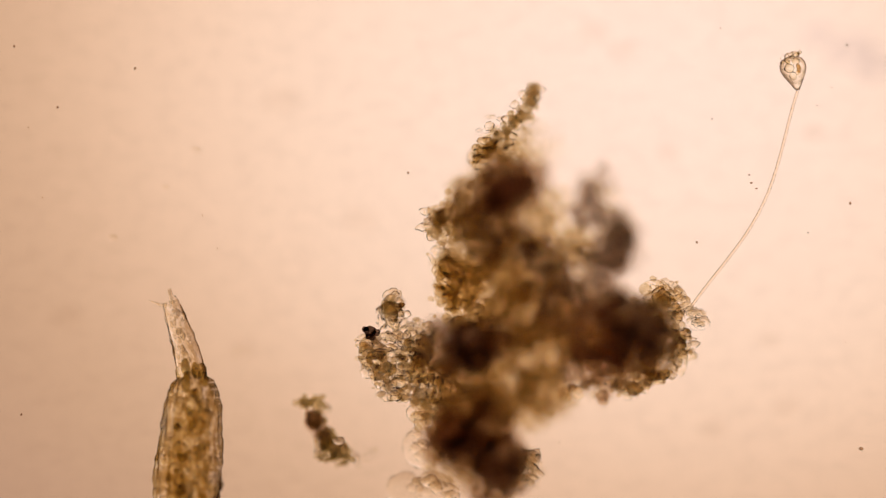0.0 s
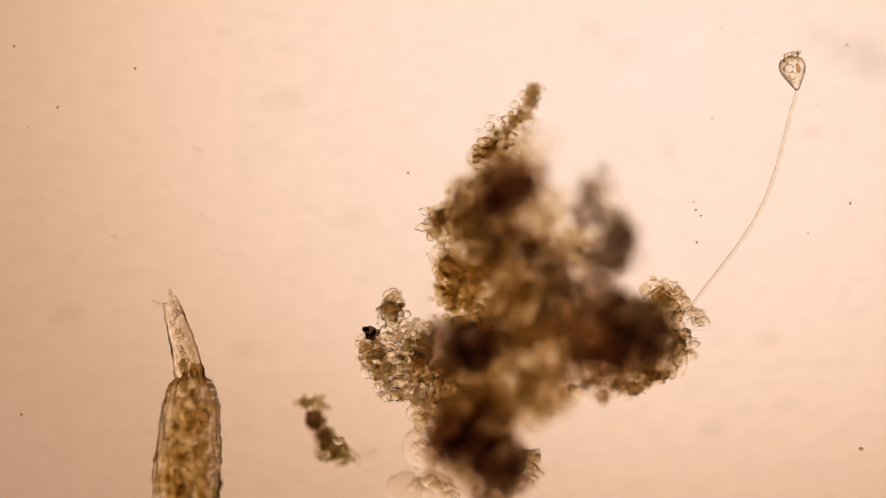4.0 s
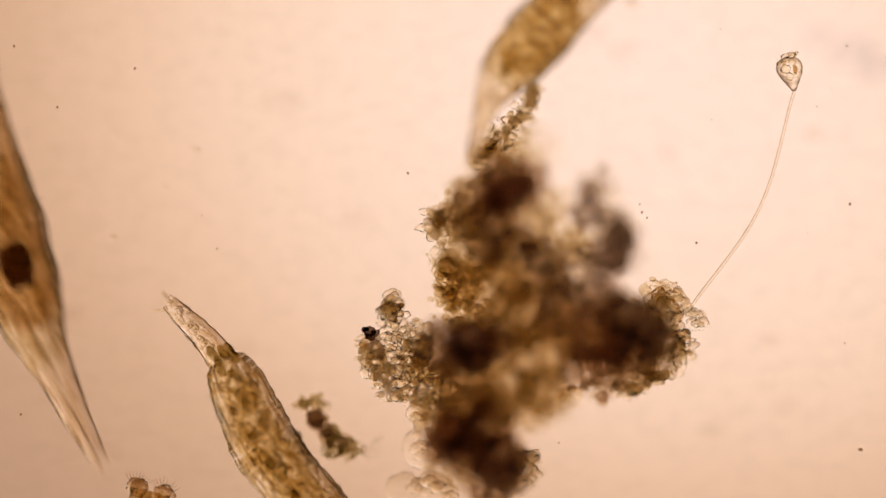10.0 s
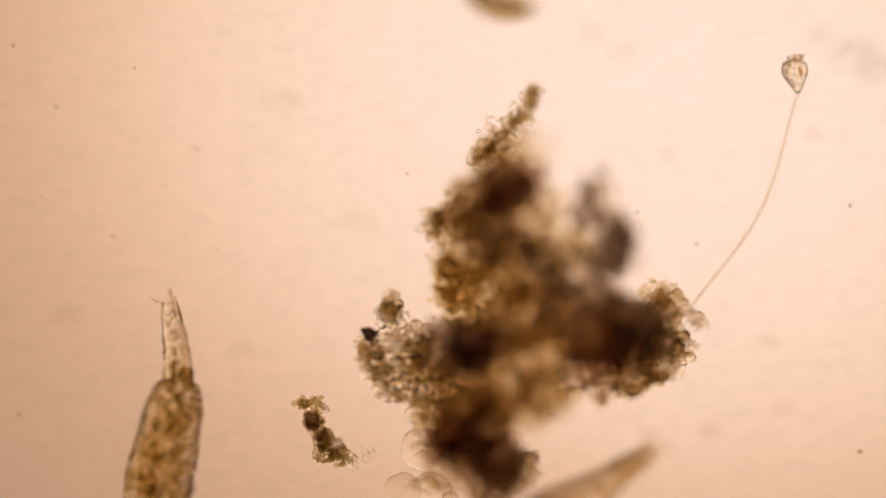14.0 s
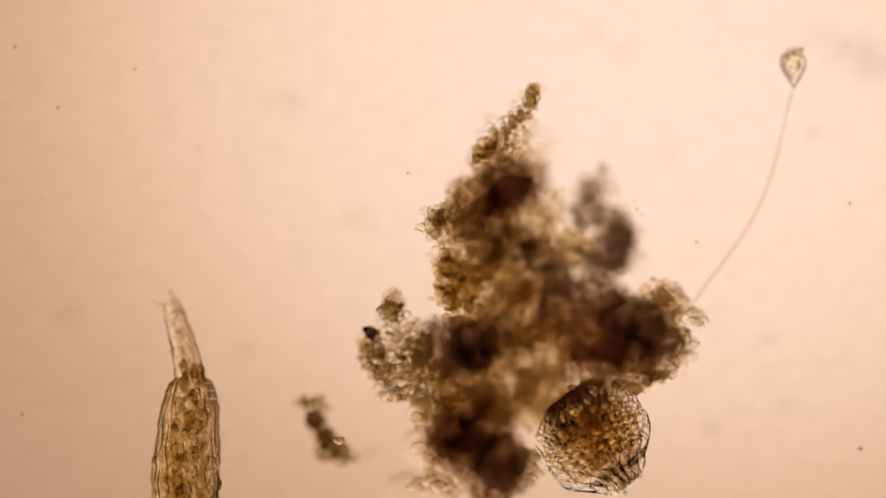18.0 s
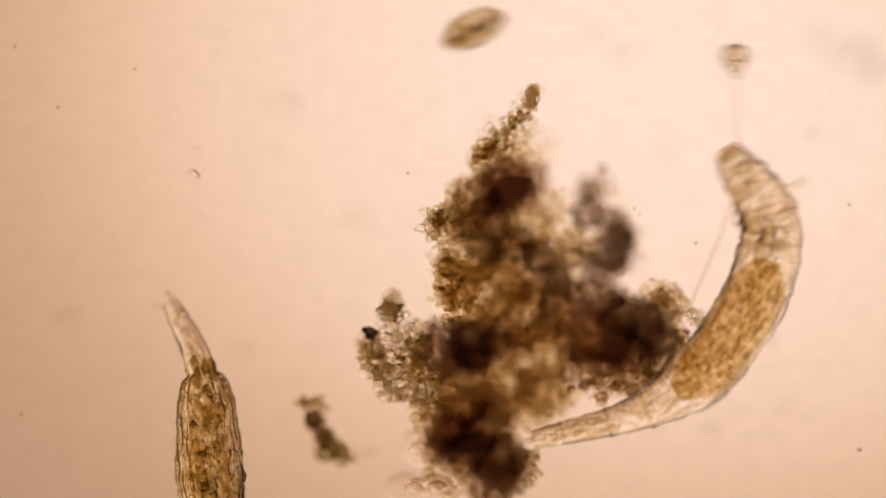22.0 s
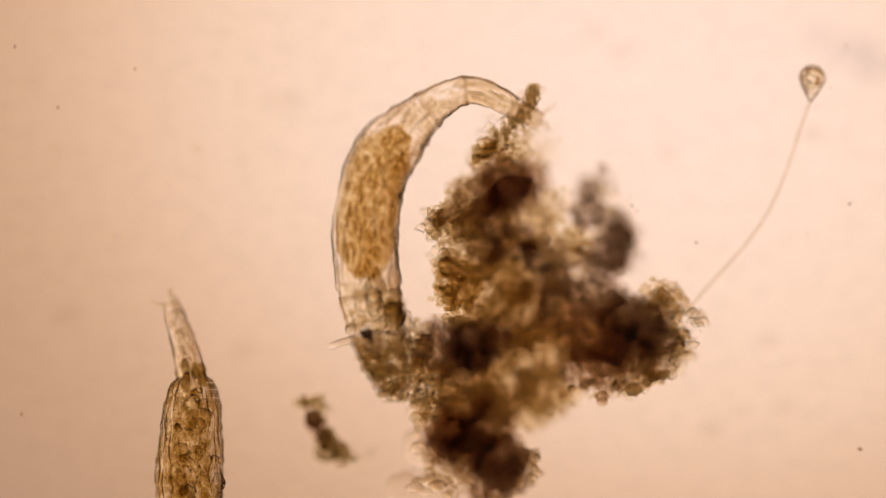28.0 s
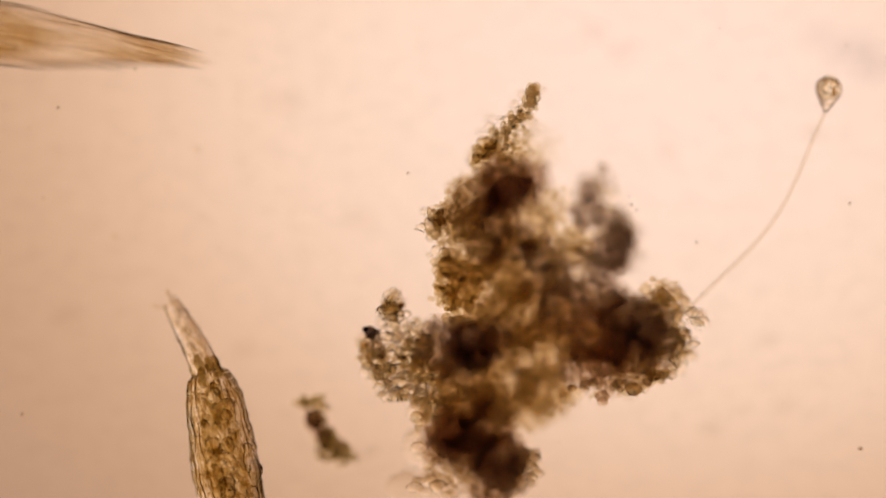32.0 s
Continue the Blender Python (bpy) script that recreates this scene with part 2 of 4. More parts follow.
# ---- rotifers ----
# outlines from tail tip to crown: part of the length, part of the half width
CRAWLER = ((0.0, 0.2), (0.03, 0.29), (0.11, 0.36), (0.18, 0.41), (0.25, 0.49), (0.33, 0.68), (0.4, 0.93), (0.46, 1.0), (0.6, 1.0), (0.73, 0.97), (0.8, 0.92), (0.87, 0.82), (0.93, 0.68), (0.97, 0.52), (0.985, 0.4), (1.0, 0.22))
SITTER = ((0.0, 0.17), (0.02, 0.24), (0.05, 0.29), (0.12, 0.37), (0.225, 0.48), (0.235, 0.62), (0.265, 0.74), (0.31, 0.86), (0.4, 0.96), (0.5, 1.0), (0.75, 1.0), (1.0, 0.7))
GLIDER = ((0.0, 0.16), (0.1, 0.26), (0.2, 0.38), (0.3, 0.66), (0.38, 0.92), (0.5, 1.0), (0.62, 1.0), (0.72, 0.94), (0.82, 0.86), (0.92, 0.82), (1.0, 0.66))
SWIMMER = ((0.0, 0.2), (0.1, 0.31), (0.2, 0.45), (0.32, 0.74), (0.42, 0.94), (0.52, 1.0), (0.7, 0.95), (0.82, 0.8), (0.92, 0.78), (1.0, 0.85))


def outline(shape, u):
    for (u0, r0), (u1, r1) in zip(shape, shape[1:]):
        if u <= u1:
            return r0 + (r1 - r0) * max(0.0, (u - u0) / (u1 - u0))
    return shape[-1][1]


def rotifer(label, length, width, shape, gut=(0.37, 0.73), crown="closed", rings=20, group="rotifers", food=GUT):
    """A bdelloid rotifer: rings of a see-through skin that slide into one another."""
    body = thing("rotifer", label, "rotifer", group=group)
    rad = width / 2 * UNIT
    size = length * UNIT
    pieces = []
    fine = rings > 60
    some = shape is SITTER
    cut = random.Random(int(length * width))
    marks = [0.015 + 0.97 * (i + ((0.1 if fine else 0.3) * cut.uniform(-1, 1) if 0 < i < rings else 0)) / rings for i in range(rings + 1)]
    for i in range(rings):
        u0, u1 = marks[i], marks[i + 1]
        f = (u0 + u1) / 2
        half = (u1 - u0) / 2 * size
        rnd = random.Random(i * 31 + int(length))
        bm = bmesh.new()
        stops = []
        lap = (1.1 if fine and f < 0.37 else 0.45 if some else 0.6 if fine else 1.6) * UNIT
        for k in range(8):
            q = k / 7
            u = u0 + (u1 - u0) * q
            r = outline(shape, u) * rad
            if fine or some:
                # shallow transverse creases, deeper where no gut fills the skin
                r *= 1 + (0.012 if gut[0] < u < gut[1] else 0.028) * (math.sin(u * 131) + 0.7 * math.sin(u * 211 + 2))
            stops.append((-half - lap + (2 * half + 2 * lap) * q, r))
        lathe(bm, stops, 24, 0.85, 0.13, f * size * 22 + length)
        for face in [g for g in bm.faces if len(g.verts) > 4]:
            bm.faces.remove(face)
        name = "foot_ring" if f < 0.3 else "trunk_ring" if f < 0.74 else "neck_ring" if f < 0.93 else "head"
        ring = part(name, bm, NECK if f > gut[1] else TRUNK if f > gut[0] - 0.06 and not fine else CUTICLE, body, along=f * size + 0.1)
        pieces.append((ring, f))
        mid = outline(shape, f) * rad
        # folds of the skin that run along the body
        angles = (0.3, 2.84, 0.62, 2.5, 1.3) if fine else (0.2, 2.94, 0.5, 2.64, 0.8, 2.32) if some else (0.35, 2.8, 1.5, 0.7)
        for k, a in enumerate(angles[:0 if f < 0.04 else 2 if some and f < 0.22 or fine and f < 0.3 else 6]):
            bm = bmesh.new()
            pts = []
            for q in np.linspace(-1.2, 1.2, 6) if fine else np.linspace(-1.02, 1.02, 6):
                u = f + q * (u1 - u0) / 2
                rr = outline(shape, u) * rad * (0.93 - 0.05 * (k // 2) * (0.6 + 0.4 * math.sin(u * 17 + k)))
                aa = a + (0.05 if some else 0.07) * math.sin(24 * u * (1 + 0.3 * k) + 2 * k + length) + 0.05 * math.sin(71 * u + 3 * k)
                pts.append((q * half, rr * math.cos(aa), rr * 0.8 * math.sin(aa)))
            tube(bm, pts, rad * (0.02 + 0.012 * math.sin(f * 40 + k * 2) - 0.003 * (k // 2)), 5)
            part("fold", bm, FOLD, ring)
        if fine and any(abs(f - e) < 0.5 / rings for e in (0.09, 0.2, 0.3, 0.76, 0.82, 0.88)):
            # the rolled edge where one sleeve of the skin slides over the next
            bm = bmesh.new()
            tube(bm, [(half * 0.4 * math.sin(3 * a + f * 50), mid * 0.98 * math.cos(a), mid * 0.84 * math.sin(a)) for a in np.linspace(0, 6.2832, 22)], rad * 0.03, 6)
            part("sleeve_edge", bm, CLEARBIT, ring)
        if gut[0] <= f <= gut[1]:
            ends = min(1.0, 0.4 + (min(f - gut[0], gut[1] - f)) * 9)
            bm = bmesh.new()
            lathe(bm, [((-1.06 + 2.12 * k / 5) * half, mid * (0.57 if some else 0.83) * ends) for k in range(6)], 18, 0.75, 0.14, f * size * 22 + length)
            for face in [g for g in bm.faces if len(g.verts) > 4]:
                bm.faces.remove(face)
            if fine:
                for v in bm.verts:
                    if abs(v.co.x) > half:
                        v.co.x += rnd.uniform(-0.75, 0.6) * math.copysign(half, v.co.x)
            part("gut", bm, food, ring, "amber gut packed with food", along=f * size + 0.1)
            heap = Heap()
            for k in range(7 if fine else 6 if some else 16):
                a, q = rnd.uniform(0, 6.283), math.sqrt(rnd.random()) * 0.72 * ends
                p = (rnd.uniform(-1.1, 1.1) * half, q * mid * math.cos(a), q * 0.7 * mid * math.sin(a))
                heap.lump(p, mid * rnd.uniform(0.03, 0.08), 0.3, (rnd.uniform(1.2, 3.6), 1, 0.8), 1, rnd.random() * 9)
            heap.part("food_grain", GUTGRAIN, ring, kind="stuff")
            if some and rnd.random() < 0.75:
                bm = bmesh.new()
                a = rnd.uniform(-0.45, 0.45)
                lump(bm, (rnd.uniform(-half, half), a * mid, 0.2 * mid), mid * rnd.uniform(0.07, 0.16), 0.35, (1, 1, 0.8), 2, rnd.random() * 9)
                part("food_ball", bm, OLIVE if rnd.random() < 0.3 else GUTGRAIN, ring)
            if some:
                bm = bmesh.new()
                lump(bm, (rnd.uniform(-half, half), rnd.gauss(0, 0.35) * mid, 0.45 * mid), mid * rnd.uniform(0.1, 0.24), 0.35, (rnd.uniform(0.8, 1.6), 1, 0.8), 3, rnd.random() * 9)
                part("vacuole", bm, BULGE, ring)
        elif f > gut[1] and fine:
            for k in range(rnd.random() < 0.6):
                bm = bmesh.new()
                p = (rnd.uniform(-half, half), rnd.gauss(0, 0.36) * mid, rnd.gauss(0, 0.2) * mid)
                lump(bm, p, mid * rnd.uniform(0.12, 0.3), 0.35, (rnd.uniform(0.8, 1.8), 1, 0.8), 3, rnd.random() * 9)
                part("organ", bm, BULGE, ring)
        elif fine:
            heap = Heap()
            for k in range(2 if rnd.random() < 0.7 else 0):
                p = (rnd.uniform(-1, 1) * half, rnd.uniform(-0.6, 0.6) * mid, rnd.gauss(0, 0.2) * mid)
                heap.lump(p, rad * rnd.uniform(0.03, 0.06), 0.35, (rnd.uniform(3, 6), 1, 0.8), 2, rnd.random() * 9)
            if heap.verts:
                heap.part("gland", CLEARBIT, ring, kind="stuff")
        elif f > (0.06 if some else 0.2):
            for k in range(2 if some and f > 0.22 else 4):
                bm = bmesh.new()
                p = (rnd.uniform(-half, half), rnd.gauss(0, 0.4) * mid, rnd.gauss(0, 0.2) * mid)
                gland = some and k < 2 and 0.2 < f < 0.245
                lump(bm, p, mid * (rnd.uniform(0.16, 0.3) if gland else rnd.uniform(0.06, 0.15)), 0.4, (2.0, 1, 1), 2, rnd.random() * 9)
                part("organ", bm, OLIVE if gland else CLEARBIT, ring, along=f * size + 0.1)
        if some:
            heap = Heap()
            for k in range(11 if f > 0.22 else 3):
                a, q = rnd.uniform(0, 6.283), rnd.uniform(0.3, 0.88)
                p = (rnd.uniform(-1, 1) * half, q * mid * math.cos(a), q * 0.8 * mid * math.sin(a))
                heap.lump(p, rad * rnd.uniform(0.03, 0.085), 0.4, (rnd.uniform(1, 2.4), 1, 0.8), 1, rnd.random() * 9)
            heap.part("granule", CLEARBIT, ring, kind="stuff")
        if label.startswith("large brown") and i == int(rings * 0.44):
            bm = bmesh.new()
            lump(bm, (0, -0.1 * mid, 0), 27 * UNIT, 0.3, (1.5, 1, 0.8), 3, 6.1)
            part("dark_meal", bm, DARKMEAL, ring, "dark lump of swallowed food")
        if i == int(rings * 0.78):
            bm = bmesh.new()
            lump(bm, (0, 0.1 * mid, 0), mid * 0.22, 0.3, (1.3, 1, 0.8), 3, 3.3)
            part("mastax", bm, BULGE if fine else ORGAN, ring, "dark jaws in the throat")
        if i == 0:
            w = outline(shape, 0.02) * rad
            for side in (0.1, 0.4):
                bm = bmesh.new()
                tube(bm, [(0, side * w * 0.5, 0), (-half - 12 * UNIT, side * w * 0.7, 0), (-half - 22 * UNIT, side * w * 1.0, 0)], 3.8 * UNIT, 6, 0.2)
                part("toe", bm, CUTICLE, ring, along=0.05)
            bm = bmesh.new()
            tube(bm, [(0, -w * 0.6, 0), (-half * 0.6, -w * 1.3, 0), (-half - 12 * UNIT, -w * 2.6, 0)], 4.6 * UNIT, 6, 0.25)
            part("spur", bm, CUTICLE, ring, along=0.07)
        if crown == "closed" and i == int(rings * 0.865):
            bm = bmesh.new()
            tube(bm, [(0, -mid * 0.8, 0), (0, -mid * 1.5, 0), (rad * 0.04, -mid * 1.8, 0)], rad * 0.12, 8, 0.85)
            part("antenna", bm, CLEARBIT, ring, "short clear antenna")
        if i == rings - 1:
            sides = (-1, 1) if crown == "open" else (-0.5, 0.5)
            for side in sides:
                wide = crown == "open"
                bm = bmesh.new()
                lump(bm, (half * (1.15 if wide else 0.9), side * mid * 0.72, 0), mid * (0.56 if wide else 0.6), 0.3, (0.8, 1, 0.9), 3, side + 5)
                lobe = part("wheel_lobe", bm, NECK, ring, along=0.4)
                if wide:
                    bm = bmesh.new()
                    lump(bm, (half * 1.1, side * mid * 0.62, 0), mid * 0.42, 0.35, (1.1, 1, 0.8), 3, side + 8)
                    part("lobe_muscle", bm, food, lobe, along=f * size + 0.1)
                for k in range(9 if wide else 4):
                    a = -1.1 + 2.2 * k / (8 if wide else 3)
                    r = mid * 0.45
                    bm = bmesh.new()
                    p = Vector((half * (1.2 if wide else 0.9) + r * 0.8 * math.cos(a), side * mid * 0.72 + r * math.sin(a), 0))
                    q = p + Vector((math.cos(a * 0.7), math.sin(a * 0.7), rnd.uniform(-0.3, 0.3))) * mid * (rnd.uniform(0.35, 0.6) if wide else 0.25)
                    tube(bm, [p, (p + q) / 2 + Vector((0, 0.03 * mid, 0)), q], mid * 0.025, 4, 0.3)
                    part("cilium", bm, CILIA, lobe)
    return body, pieces, length


def floc():
    """The lump of detritus: dark and amber clots in jelly, with clear vesicles round its rim."""
    body = thing("detritus_clump", "dark brown clump of detritus with clear vesicles round its rim", "detritus", at(920, 560, 0))
    base = body.location
    rnd = random.Random(5)
    # clots: x, y, radius, height, how many layers of grains lie in them
    dark = ((895, 325, 48, .135, 6), (908, 332, 34, .14, 4), (940, 318, 30, .15, 4), (868, 350, 34, .13, 4), (880, 385, 38, .12, 2.9), (818, 372, 26, .11, 2.2), (830, 400, 26, .11, 1.4),
            (862, 440, 30, .13, 3.4), (915, 432, 34, .13, 3), (960, 455, 36, .13, 2.4), (985, 495, 38, .13, 2.2), (945, 500, 36, .12, .7),
            (1088, 440, 38, .15, 4), (1060, 478, 26, .14, 3), (1112, 425, 20, .15, 2), (1084, 456, 30, .15, 2.2), (1092, 615, 40, .13, 2.6), (1042, 600, 30, .13, 1.6))
    dark += ((1040, 375, 28, .15, 3.5), (1042, 335, 22, .16, 1.9), (1068, 315, 24, .17, .7), (1085, 385, 24, .16, 2), (1100, 410, 24, .16, 1.3), (1030, 460, 24, .14, 1.4),
             (1000, 545, 44, .13, 3.8), (1055, 538, 42, .14, 3.6), (1100, 560, 42, .14, 3.6), (1145, 570, 40, .13, 4), (1165, 600, 36, .13, 3.6), (1120, 625, 44, .13, 3.8),
             (1065, 605, 52, .13, 3.8), (1030, 645, 40, .13, 3.4), (1070, 660, 34, .13, 2.6), (975, 570, 36, .12, 1.6), (1085, 525, 26, .14, 2))
    dark += ((792, 612, 42, .13, 6), (842, 612, 44, .13, 6), (884, 600, 34, .12, 3.2), (832, 616, 42, .13, 3.2), (810, 650, 34, .12, 1.2), (745, 630, 26, .09, .7),
             (800, 765, 40, .14, 6.5), (808, 778, 34, .13, 4), (785, 790, 32, .13, 3), (835, 800, 44, .13, 4.6), (885, 810, 44, .13, 4.4), (865, 755, 44, .13, 3), (900, 845, 34, .12, 3),
             (870, 872, 34, .12, 3.4), (830, 722, 40, .12, 1.7), (920, 815, 24, .12, 2), (1066, 706, 12, .085, 4), (664, 610, 15, .06, 1.6), (775, 388, 15, .07, 1), (818, 330, 14, .1, 1))
    amber = ((870, 290, 38, .125, 2), (930, 290, 34, .165, 1.5), (905, 255, 36, .135, 1), (950, 250, 32, .16, .7), (978, 265, 26, .17, .5),
             (840, 350, 42, .125, 2.15), (810, 390, 34, .07, 2.5), (860, 400, 50, .145, 2.2), (930, 400, 45, .165, 2.2), (965, 365, 38, .15, 1.8), (990, 415, 38, .15, 1.6), (1005, 345, 24, .16, .4),
             (835, 450, 50, .125, 2.2), (810, 500, 44, .065, 2.4), (870, 510, 60, .135, 2.2), (930, 480, 60, .155, 2.2), (900, 492, 46, .145, 1), (1010, 470, 45, .175, 1.7), (1045, 420, 34, .15, 1.2))
    amber += ((1062, 350, 38, .16, .7), (1095, 400, 34, .16, .7), (825, 545, 40, .06, 2), (905, 570, 60, .145, 2.15), (955, 560, 60, .145, 2.15), (950, 630, 55, .155, 3.4), (960, 690, 45, .155, 3),
              (985, 715, 28, .145, 1.6), (935, 725, 40, .155, 2.6), (1012, 708, 16, .135, 1), (830, 682, 55, .135, 2.5), (885, 695, 55, .145, 3.2), (790, 680, 36, .07, 1.2), (770, 640, 40, .08, 1.3))
    amber += ((797, 470, 24, .07, 2.2), (792, 520, 22, .065, 2.2), (788, 400, 20, .065, 1.4), (805, 350, 20, .09, 1.6), (815, 560, 28, .07, 2))
    amber += ((850, 265, 14, .06, 1.6), (880, 236, 12, .065, 1.3), (910, 209, 11, .07, 1.3), (940, 170, 12, .09, 1.5), (775, 385, 16, .062, 1.1), (772, 425, 12, .06, 1.1), (1015, 435, 32, .15, 2.4))
    amber += ((892, 275, 30, .1, 1.6), (868, 265, 20, .08, 1.5), (915, 242, 24, .1, 1.3), (936, 214, 16, .1, .9))
    amber += ((850, 740, 55, .145, 2.6), (770, 740, 34, .08, 1.6), (1040, 560, 60, .135, 1.4), (1130, 590, 65, .08, 1.4), (1060, 640, 60, .125, 1.4), (1180, 590, 32, .06, .35), (1150, 540, 32, .06, .35), (1020, 605, 40, .13, 2.2),
              (800, 820, 48, .125, 2), (870, 830, 60, .125, 2), (920, 830, 36, .125, 1.5), (738, 640, 32, .06, 1.2), (702, 645, 34, .055, .6), (668, 618, 20, .055, .9))
    pale = ((775, 700, 42, .06), (705, 635, 46, .05), (740, 600, 34, .05), (1185, 600, 36, .05), (1180, 535, 34, .05), 
            (1120, 655, 40, .07), (1165, 640, 34, .06), (930, 830, 30, .1), (695, 555, 24, .05), (880, 240, 34, .06))
    film = ((670, 640, 30, .05), (690, 680, 28, .05), (732, 660, 34, .05), (745, 695, 26, .05), (675, 612, 22, .05), (920, 205, 22, .05), (940, 168, 12, .05),
            (850, 275, 20, .05), (775, 400, 22, .05), (800, 480, 24, .05), (1210, 610, 20, .05), (1235, 565, 14, .05))
    heap = Heap()
    for x, y, r, z, layers in dark:
        n = max(5, round(min(layers * 1.1, 5.8) * (r / 9) ** 2))
        for k in range(n):
            a, q = k * 2.39996 + x, ((k + 0.5) / n) ** 0.5 * rnd.uniform(0.85, 1.3)
            p = at(x + r * q * math.cos(a), y + r * q * math.sin(a), z + 0.012 + rnd.gauss(0, 0.022)) - base
            heap.lump(p, UNIT * rnd.uniform(0.5, 1.3) * min(8.5, r * 0.55), 0.4, (1, 1, 0.8), 2, rnd.random() * 50)
    heap.part("dark_clot", DARK, body, "dark brown granular clots", "stuff")
    heap = Heap()
    for x, y, r, z, layers in amber:
        size = 9 if z < 0.1 else 4.8
        n = round(layers * (r / size) ** 2)
        for k in range(n):
            a, q = k * 2.39996 + y, math.sqrt((k + 0.5) / n) * rnd.uniform(0.85, 1.2)
            p = at(x + r * q * math.cos(a), y + r * q * math.sin(a), z + rnd.gauss(0, 0.02)) - base
            heap.lump(p, UNIT * size * rnd.uniform(0.5, 1.35), 0.32, (1, 1, 0.8), 2 if z < 0.1 else 1, rnd.random() * 50)
    heap.part("amber_clot", AMBER, body, "amber granular clots", "stuff")
    heap = Heap()
    for x, y, r, z in pale + film:
        n = 3 + int(r * r / 60)
        for k in range(n):
            a, q = k * 2.39996 + y, math.sqrt((k + 0.5) / n) * rnd.uniform(0.85, 1.2)
            p = at(x + r * q * math.cos(a), y + r * q * math.sin(a), 0.045 + rnd.gauss(0, 0.012)) - base
            heap.lump(p, UNIT * rnd.uniform(4, 10), 0.5, (rnd.uniform(0.9, 1.8), rnd.uniform(0.7, 1.2), 0.8), 2, rnd.random() * 50)
    heap.part("clear_granule", CLEARBIT, body, "clear granules at the rim", "stuff")
    for x, y, r, z in [c[:4] for c in amber if c[2] > 40 and c[3] > 0.1 and c[4] > 2.1] + list(pale[:1] + pale[4:7]):
        bm = bmesh.new()
        lump(bm, at(x, y, z) - base, r * UNIT * 1.02, 0.38, (1, 1, 0.3), 4, x * 0.37, 2.4)
        part("jelly_lobe", bm, JELLY, body)
    # vesicles: runs of them along the rim (x0, y0, x1, y1, spread, how many, size)
    kinds = []
    for s in range(5):
        bm = bmesh.new()
        lump(bm, (0, 0, 0), 1.0, 0.22, (1, 0.85, 0.8), 3, s * 7.1 + 2, 1.2)
        ob = part("vesicle", bm, VESICLE, body)
        ob.matrix_basis = Matrix.Translation(at(700 + 12 * s, 640 + 6 * (s % 2), 0.05) - base) @ Matrix.Scale(12 * UNIT, 4)
        kinds.append(ob.data)
    runs = ((842, 285, 930, 195, 9, 52, 7, .06), (912, 210, 950, 175, 8, 10, 8, .075), (938, 195, 942, 152, 7, 18, 9, .09), (775, 365, 772, 430, 16, 26, 10, .062),
            (785, 450, 800, 560, 22, 34, 10, .062), (650, 605, 690, 690, 22, 54, 11, .05), (688, 530, 700, 590, 13, 20, 15, .05),
            (745, 575, 730, 700, 26, 54, 11, .05), (1160, 512, 1195, 540, 20, 24, 13, .045), (1200, 555, 1208, 640, 14, 22, 15, .035),
            (1185, 660, 1090, 692, 10, 22, 13, .04), (700, 700, 780, 715, 12, 24, 10, .05))
    more = ((1225, 555, 1245, 578, 8, 12, 9), (938, 805, 945, 840, 8, 9, 12), (745, 735, 740, 800, 14, 10, 12),
            (735, 850, 800, 878, 16, 16, 12), (820, 480, 880, 600, 40, 34, 11), (760, 700, 780, 760, 16, 14, 11), (990, 705, 1030, 690, 8, 8, 10))
    inner = Heap()
    for x0, y0, x1, y1, spread, count, size in more:
        for k in range(count):
            q = rnd.random()
            p = at(x0 + (x1 - x0) * q + rnd.gauss(0, spread * 0.5), y0 + (y1 - y0) * q + rnd.gauss(0, spread * 0.5), FOCUS + rnd.uniform(-0.015, 0.02)) - base
            inner.lump(p, size * rnd.uniform(0.5, 1.2) * UNIT, 0.22, (rnd.uniform(0.8, 1.4), rnd.uniform(0.7, 1.1), 0.8), 2, rnd.random() * 40, 1.2)
    inner.part("inner_vesicle", VESICLE, body, "clear vesicles within the clump", "stuff")
    for x0, y0, x1, y1, spread, count, size, z in runs:
        for k in range(count):
            q = rnd.random()
            p = at(x0 + (x1 - x0) * q + rnd.gauss(0, spread * 0.5), y0 + (y1 - y0) * q + rnd.gauss(0, spread * 0.5), z + rnd.uniform(-0.015, 0.015)) - base
            s = size * rnd.uniform(0.5, 1.2) * UNIT
            m = Matrix.Translation(p) @ Euler((rnd.uniform(-.5, .5), rnd.uniform(-.5, .5), rnd.uniform(0, 6.28))).to_matrix().to_4x4() @ Matrix.Diagonal((s * rnd.uniform(0.8, 1.5), s * rnd.uniform(0.6, 1.0), s * 0.8, 1))
            shared("vesicle", kinds[rnd.randrange(5)], m, body)
    bm = bmesh.new()
    for x, y, r in ((655, 587, 10), (665, 589, 7), (647, 583, 6), (657, 597, 7)):
        lump(bm, at(x, y) - base, r * UNIT, 0.5, (1.1, 0.9, 0.7), 2, x * 0.3, 1.3)
    part("dark_grit", bm, BLACK, body, "black angular grain")
    bm = bmesh.new()
    lump(bm, at(711, 540) - base, 6 * UNIT, 0.4, (1.1, 0.8, 0.7), 2, 3.1, 1.3)
    part("dark_grit", bm, ORGAN, body)
    # brown grains between the vesicles
    heap = Heap()
